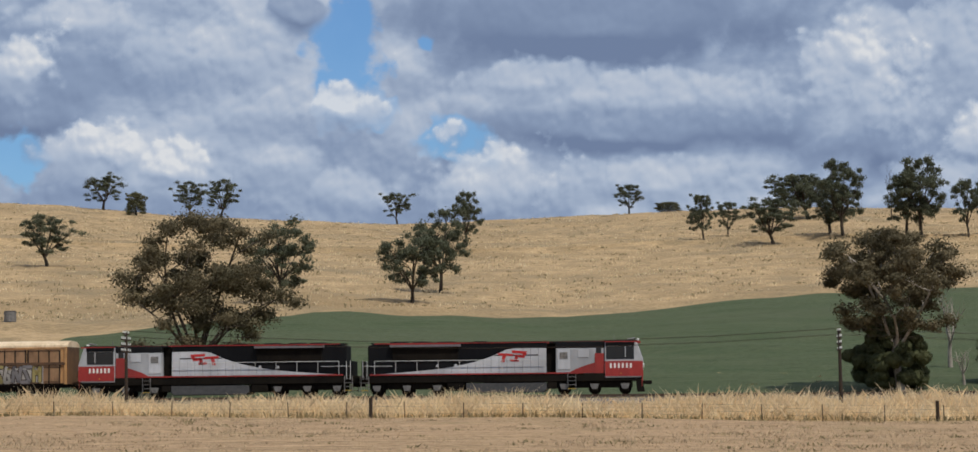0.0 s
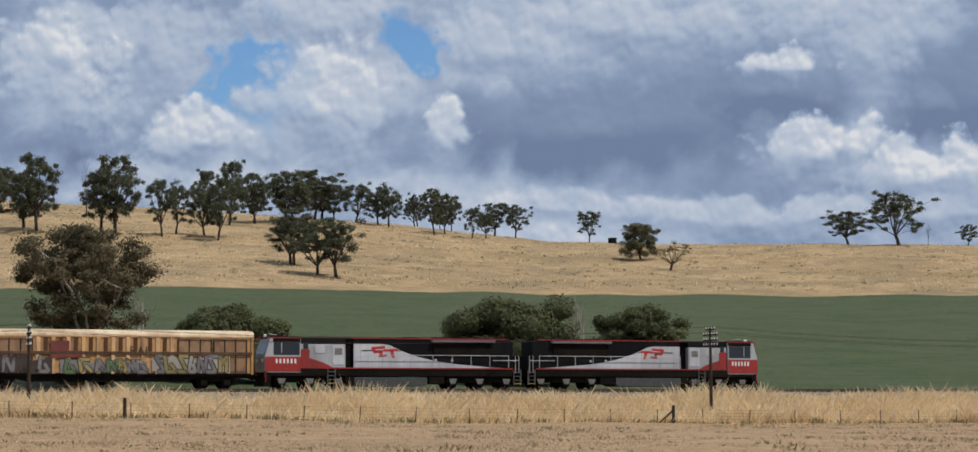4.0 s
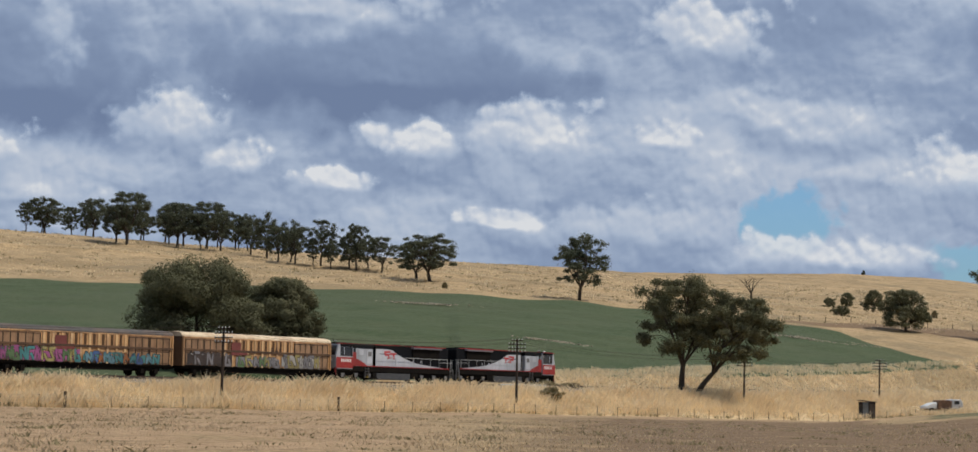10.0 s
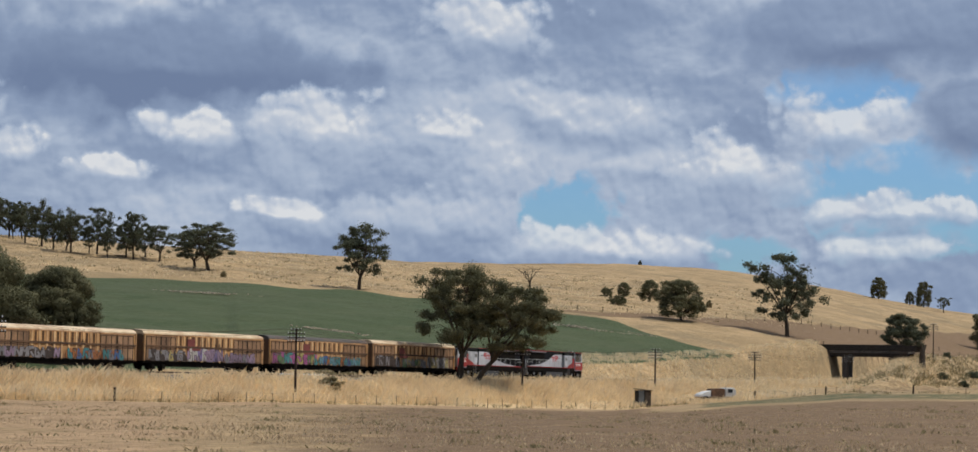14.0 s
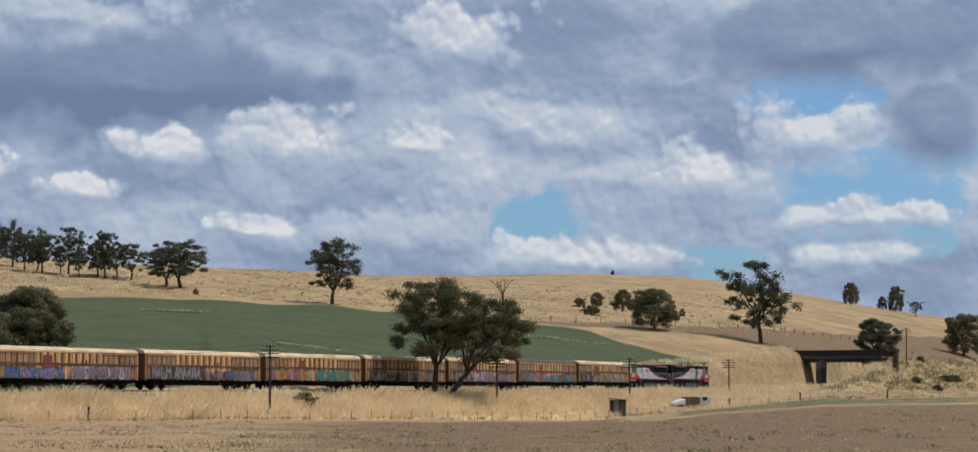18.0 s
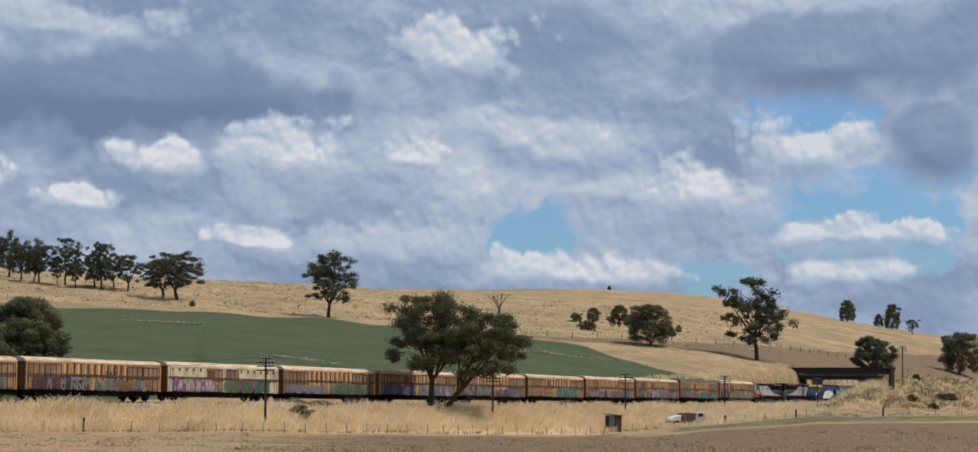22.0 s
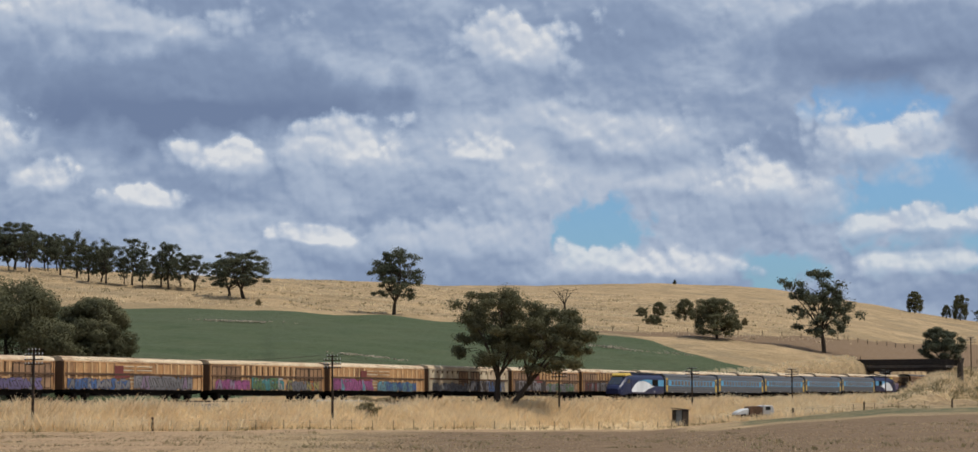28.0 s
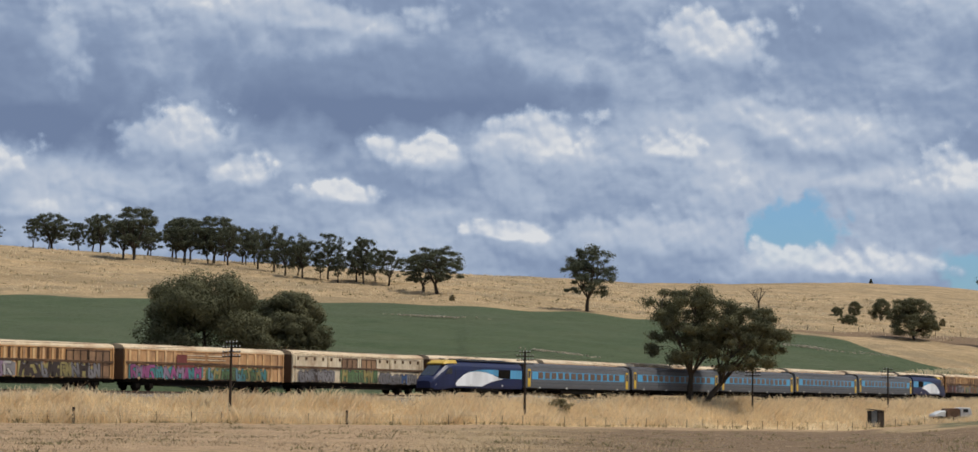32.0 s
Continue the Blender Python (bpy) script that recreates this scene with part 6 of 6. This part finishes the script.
# culvert under the line
cul = new("culvert")
part("headwall", box(0, 0, -0.2, 6.5, 0.5, 2.2, 0.04), noise_mat("grey_concrete", (0.20, 0.19, 0.175), (0.34, 0.32, 0.30), 1.5, 0.9, stain=(0.12, 0.11, 0.10)), cul)
part("wingwall", prism([(3.2, -1.5), (6.6, -1.5), (6.2, -0.9), (3.2, 0.85)], -0.9, -0.3), noise_mat("pale_concrete", (0.26, 0.25, 0.23), (0.38, 0.36, 0.33), 1.5, 0.9), cul)
for z in (1.05, 1.5):
    part("guard_rail", rod((-5.5, -0.1, z), (4.2, -0.1, z), 0.055, None, 6), PIPEWHITE, cul, "white pipe guard rail")
for k in range(5):
    part("guard_post", rod((-5.3 + 2.35 * k, -0.1, 0.6), (-5.3 + 2.35 * k, -0.1, 1.5), 0.045, None, 6), PIPEWHITE, cul)
# no hole in the headwall: a near-black block paints the shade inside
part("opening", box(2.0, -0.3, -0.7, 2.2, 0.25, 1.2), UNDER, cul, "dark block painted as shade in the culvert mouth")
x, y, z, h = on_line(158.5, -7.6)
cul.location, cul.rotation_euler = (x, y, z - 1.55), (0, 0, h)
tagged(cul, "grey concrete culvert with white pipe guard rails under the railway", "culvert")

# tanks on the slopes
tank = new("water_tank")
part("shell", rod((0, 0, 0), (0, 0, 1.5), 0.9, None, 16), STEEL, tank)
part("lid", rod((0, 0, 1.5), (0, 0, 1.62), 0.95, 0.7, 16), CONC, tank)
tagged(put(tank, -70.1, 322.5), "small grey steel water tank in dry grass", "water tank")
tank = new("feed_trough")
part("body", box(0, 0, 0.9, 2.2, 1.6, 1.8, 0.1), UNDER, tank)
part("legs", box(0, 0, 0.1, 1.8, 1.2, 0.3), IRON, tank)
tagged(put(tank, 272.8, 614.1), "small dark tank on the grassy ridge", "tank")

# stump, snags, shrubs
stump = new("tree_stump")
part("trunk", rod((0, 0, -0.4), (0.3, 0, 4.6), 0.85, 0.6, 9), MAT_BARK, stump)
part("broken_limb", rod((0.25, 0, 3.4), (1.4, -0.2, 5.6), 0.4, 0.25, 8), MAT_BARK, stump)
part("broken_limb", rod((0.3, 0, 4.4), (-0.3, 0.1, 5.8), 0.3, 0.15, 8), MAT_BARK, stump)
tagged(put(stump, 437.5, 224.8), "charred broken tree stump on the cutting bank", "stump")
for seed, x, y, h, w in ((301, 42.6, 204.6, 7.5, 3.6), (302, 88.0, 214.0, 6.0, 2.4), (303, 40.0, 187.0, 3.4, 2.6), (304, 84.2, 188.6, 5.2, 6.5), (305, 80.6, 189.4, 8.4, 2.0)):
    tagged(put(tree_thing("dead_tree", seed, h, w, "bare", MAT_LEAF, MAT_BARK_PALE), x, y), "bleached leafless dead tree beside the railway", "dead tree", "bleached snags")
for k, (seed, x, y, h, w) in enumerate(((311, 185.5, 169.1, 1.6, 3.0), (312, 198.0, 182.0, 0.9, 5.5), (311, 202.0, 181.0, 0.9, 4.0), (312, 140.0, 178.0, 0.8, 4.0), (311, 444.0, 223.3, 1.6, 3.0), (312, 486.2, 235.0, 1.8, 5.6), (311, 452.0, 222.0, 1.8, 3.0), (312, 478.0, 233.0, 1.5, 5.0))):
    tagged(put(tree_thing("shrub", seed, h, w, "bush", MAT_WEED if k < 4 else MAT_LEAF, MAT_BARK), x, y), "low scrubby shrub in tall dry grass", "shrub", "scrub along the railway")


# ---- grasses ----
MAT_STALK = thin_mat("stubble_stalk", (0.34, 0.25, 0.155), (0.56, 0.44, 0.29), 0.3, 0.3, 0.4)


def tufts(name, spots, height, blades, width, spread, material, label, seed, lean=0.35):
    """Upright blades in tufts at the given places."""
    rng = np.random.default_rng(seed)
    P = np.repeat(np.array(spots), blades, 0)
    n = len(P)
    H = height * rng.uniform(0.55, 1.25, n) * np.repeat(rng.uniform(0.7, 1.2, len(spots)), blades) * (1 + 0.3 * np.sin(P[:, 0] * 0.31 + 2 * np.sin(P[:, 1] * 0.17)) * np.sin(P[:, 0] * 0.083 + 1.0))
    base = P + np.stack([rng.normal(0, spread, n), rng.normal(0, spread, n), np.full(n, -0.06)], 1)
    a = rng.uniform(0, 2 * math.pi, n)
    u = np.stack([np.cos(a), np.sin(a), 0 * a], 1) * (width * rng.uniform(0.6, 1.5, n))[:, None]
    tip = base + np.stack([rng.normal(0, lean, n) * H, rng.normal(0, lean, n) * H, H], 1)
    mid = base * 0.45 + tip * 0.55 + np.stack([0 * a, 0 * a, 0.12 * H], 1)
    vs = np.stack([base - u * 0.6, base + u * 0.6, mid + u, tip, mid - u], 1).reshape(-1, 3)
    k = np.arange(n)[:, None] * 5
    fs = k + np.array([[0, 1, 2, 3, 4]])
    return tagged(part(name, raw_mesh(name, vs, fs, material), None), label, "grass", kind="stuff")


def scatter(n, seed, where):
    """n places (x, y, z) from a rule that maps two random numbers to x, y, or None."""
    rng = np.random.default_rng(seed)
    out = []
    for a, b in rng.uniform(0, 1, (n, 2)):
        xy = where(a, b)
        if xy:
            out.append((xy[0], xy[1], ground_z(*xy)))
    return out


def reserve(lo, hi, near, far):
    """Places between the fence and the near rails, over bearings lo to hi, at a share near..far of the way."""
    def rule(a, b):
        az = lo + (hi - lo) * a
        r0, r1 = fence_r(az), float(np.interp(az, LINE_AZ, LINE_R)) - 8.2
        r = r0 + (r1 - r0) * (near + (far - near) * b)
        return r * math.sin(radians(az)), r * math.cos(radians(az))
    return rule


def ring(lo, hi, r0, r1):
    def rule(a, b):
        az = lo + (hi - lo) * a
        r = r0 + (r1 - r0) * b
        return r * math.sin(radians(az)), r * math.cos(radians(az))
    return rule


def beyond(lo, hi, d0, d1):
    def rule(a, b):
        az = lo + (hi - lo) * a
        r = float(np.interp(az, LINE_AZ, LINE_R)) + d0 + (d1 - d0) * b * min(1.0, abs(az - 43) / 9)
        return r * math.sin(radians(az)), r * math.cos(radians(az))
    return rule


def trackside(s0, s1, off0, off1):
    """Places along the line, off0 to off1 metres to its side."""
    def rule(a, b):
        return on_line(s0 + (s1 - s0) * a, off0 + (off1 - off0) * b)[:2]
    return rule


tufts("tall_dry_grass", scatter(9500, 1, reserve(-15, 60, 0.04, 0.92)), 0.9, 8, 0.028, 0.42, MAT_GRASS, "tall bleached dry grass between fence and railway", 5, 0.6)
tufts("trackside_grass", scatter(9500, 2, trackside(-80, 425, -16.5, -8.6)), 1.25, 8, 0.027, 0.42, MAT_GRASS, "tall bleached dry grass beside the rails", 6, 0.5)
tufts("tall_dry_grass", scatter(420, 9, lambda a, b: (252 + 40 * a, 174.5 + 8 * b - 0.08 * 40 * a)), 0.9, 8, 0.035, 0.35, MAT_GRASS, "tall dry grass round the hut and truck", 15, 0.45)
tufts("fence_weeds", scatter(700, 3, reserve(-15, 66, -0.04, 0.12)), 0.4, 7, 0.04, 0.3, MAT_WEED, "greenish weeds along the wire fence", 7)
tufts("bank_grass", scatter(3600, 4, beyond(43.2, 60.2, 14, 36)), 0.6, 8, 0.05, 0.35, MAT_GRASS, "bleached dry grass on the bank behind the railway", 8)
tufts("bank_grass", scatter(1800, 5, beyond(60.8, 67, -100, -22)), 0.9, 8, 0.06, 0.4, MAT_GRASS, "bleached dry grass on the cutting bank", 9)
tufts("bank_scrub", scatter(1100, 10, beyond(61.0, 67, -95, -22)), 1.0, 12, 0.07, 0.6, MAT_WEED, "brown scrubby tussocks on the cutting bank", 19, 0.6)
tufts("stubble_weeds", scatter(900, 6, ring(-14, 66, 48, 205)), 0.18, 12, 0.03, 0.25, MAT_WEED, "small greenish weeds in the stubble", 10, 0.7)

tufts("stubble", scatter(14000, 7, ring(-14, 66, 44, 175)), 0.13, 7, 0.02, 0.25, MAT_STALK, "short brown stubble of the harvested paddock", 11, 0.6)
def dry_slope(a, b):
    az = -13 + 73 * a
    r = 330 + 430 * b
    x, y = r * math.sin(radians(az)), r * math.cos(radians(az))
    rk, _ = profile(np.array([az]))
    return (x, y) if r > rk[12][0] + 12 else None


tufts("hill_grass", scatter(9000, 18, dry_slope), 0.45, 5, 0.08, 0.9, MAT_GRASS, "pale bleached grass tussocks on the hillside", 22)
tufts("hill_grass", scatter(6500, 8, dry_slope), 0.45, 6, 0.08, 0.5, MAT_WEED, "dull brown grass tussocks on the hillside", 12)


# ---- stones, far fence, small hill things ----
STONE = noise_mat("pale_stone", (0.26, 0.22, 0.16), (0.46, 0.40, 0.30), 1.2, 0.95, vary=0.25)


def stone_heap(cx, cy, lx, ly, turn, n, seed, label):
    """A low scatter of broken stones and bare soil."""
    rng = np.random.default_rng(seed)
    cube = np.array([(-1, -1, -1), (1, -1, -1), (1, 1, -1), (-1, 1, -1), (-1, -1, 1), (1, -1, 1), (1, 1, 1), (-1, 1, 1)], float)
    quad = [(0, 3, 2, 1), (4, 5, 6, 7), (0, 1, 5, 4), (1, 2, 6, 5), (2, 3, 7, 6), (3, 0, 4, 7)]
    V, F = [], []
    ca, sa = math.cos(radians(turn)), math.sin(radians(turn))
    for i in range(n):
        u, v = rng.normal(0, 0.45, 2)
        x, y = cx + u * lx * ca - v * ly * sa, cy + u * lx * sa + v * ly * ca
        s = rng.uniform(0.07, 0.20)
        p = (cube + rng.uniform(-0.35, 0.35, (8, 3))) * np.array([s, s * rng.uniform(0.6, 1), s * 0.55])
        F += [tuple(8 * i + k for k in q) for q in quad]
        V += (p + np.array([x, y, ground_z(x, y) + 0.1])).tolist()
    tagged(part("stone_heap", raw_mesh("stone_heap", V, F, STONE), None), label, "stones", kind="stuff")


stone_heap(358, 254, 9, 3.6, -35, 620, 31, "pale heap of broken stones in the green crop")
stone_heap(290, 297, 8, 2.2, -40, 170, 32, "thin scatter of pale stones in the green crop")
stone_heap(256, 234, 6, 1.6, -40, 120, 33, "thin scatter of pale stones in the green crop")
stone_heap(428, 222, 10, 5, 10, 300, 34, "brown rubble on the cutting bank")

hill_fence = new("hill_fence")
tagged(hill_fence, "sagging post and wire fence below the eastern hill", "fence")
ends = [(404.5, 293.9), (429.1, 290.2), (453.8, 285.2), (485.6, 283.0), (537.8, 290.0), (565.5, 279.0), (610.0, 285.0)]
far_line = []
for (x0, y0), (x1, y1) in zip(ends, ends[1:]):
    n = max(1, int(math.hypot(x1 - x0, y1 - y0) / 6.5))
    far_line += [(x0 + (x1 - x0) * i / n, y0 + (y1 - y0) * i / n) for i in range(n)]
for x, y in far_line:
    o = part("post", _pm, None, hill_fence)
    o.location, o.scale = (x, y, ground_z(x, y)), (2.2, 2.2, 1.1)
v, f = tube([(x, y, ground_z(x, y) + 0.9) for x, y in far_line], [0.01] * len(far_line), 3)
part("wire", raw_mesh("wire", v, f, STEEL), None, hill_fence)

for seed, x, y, h, w, st, lab in ((311, 482.8, 308.7, 2.0, 1.8, "bush", "small brown shrub on the dry hillside"), (312, 769.1, 526.5, 1.9, 1.8, "bush", "lone small shrub on the hill crest"),
                                  (311, 455.0, 318.0, 1.2, 2.0, "bush", "small brown shrub on the dry hillside"), (312, 430.0, 330.0, 1.2, 1.8, "bush", "small brown shrub on the dry hillside"),
                                  (311, 340.0, 342.0, 1.4, 1.5, "bush", "small brown shrub on the dry hillside"), (312, 301.2, 364.7, 1.3, 1.4, "bush", "small brown shrub on the dry hillside"),
                                  (312, 486.5, 243.5, 2.0, 3.0, "bush", "small dark shrub beside the bank pole")):
    tagged(put(tree_thing("shrub", seed, h, w, st, MAT_WEED if seed == 311 else MAT_LEAF, MAT_BARK), x, y), lab, "shrub")


def motions():
    """Both trains run along the bent line at steady speed."""
    for thing, ahead, off, sense in MOVERS:
        rows = []
        for k in range(0, 33, 2):
            s = ahead + (SPEED if off == 0.0 else -XSPEED) * k
            x, y, z, h = on_line(s, off)
            rows.append((float(k), pose(x, y, z, 0, 0, math.degrees(h) + (0 if sense > 0 else 180))))
        walk(thing, rows)


motions()
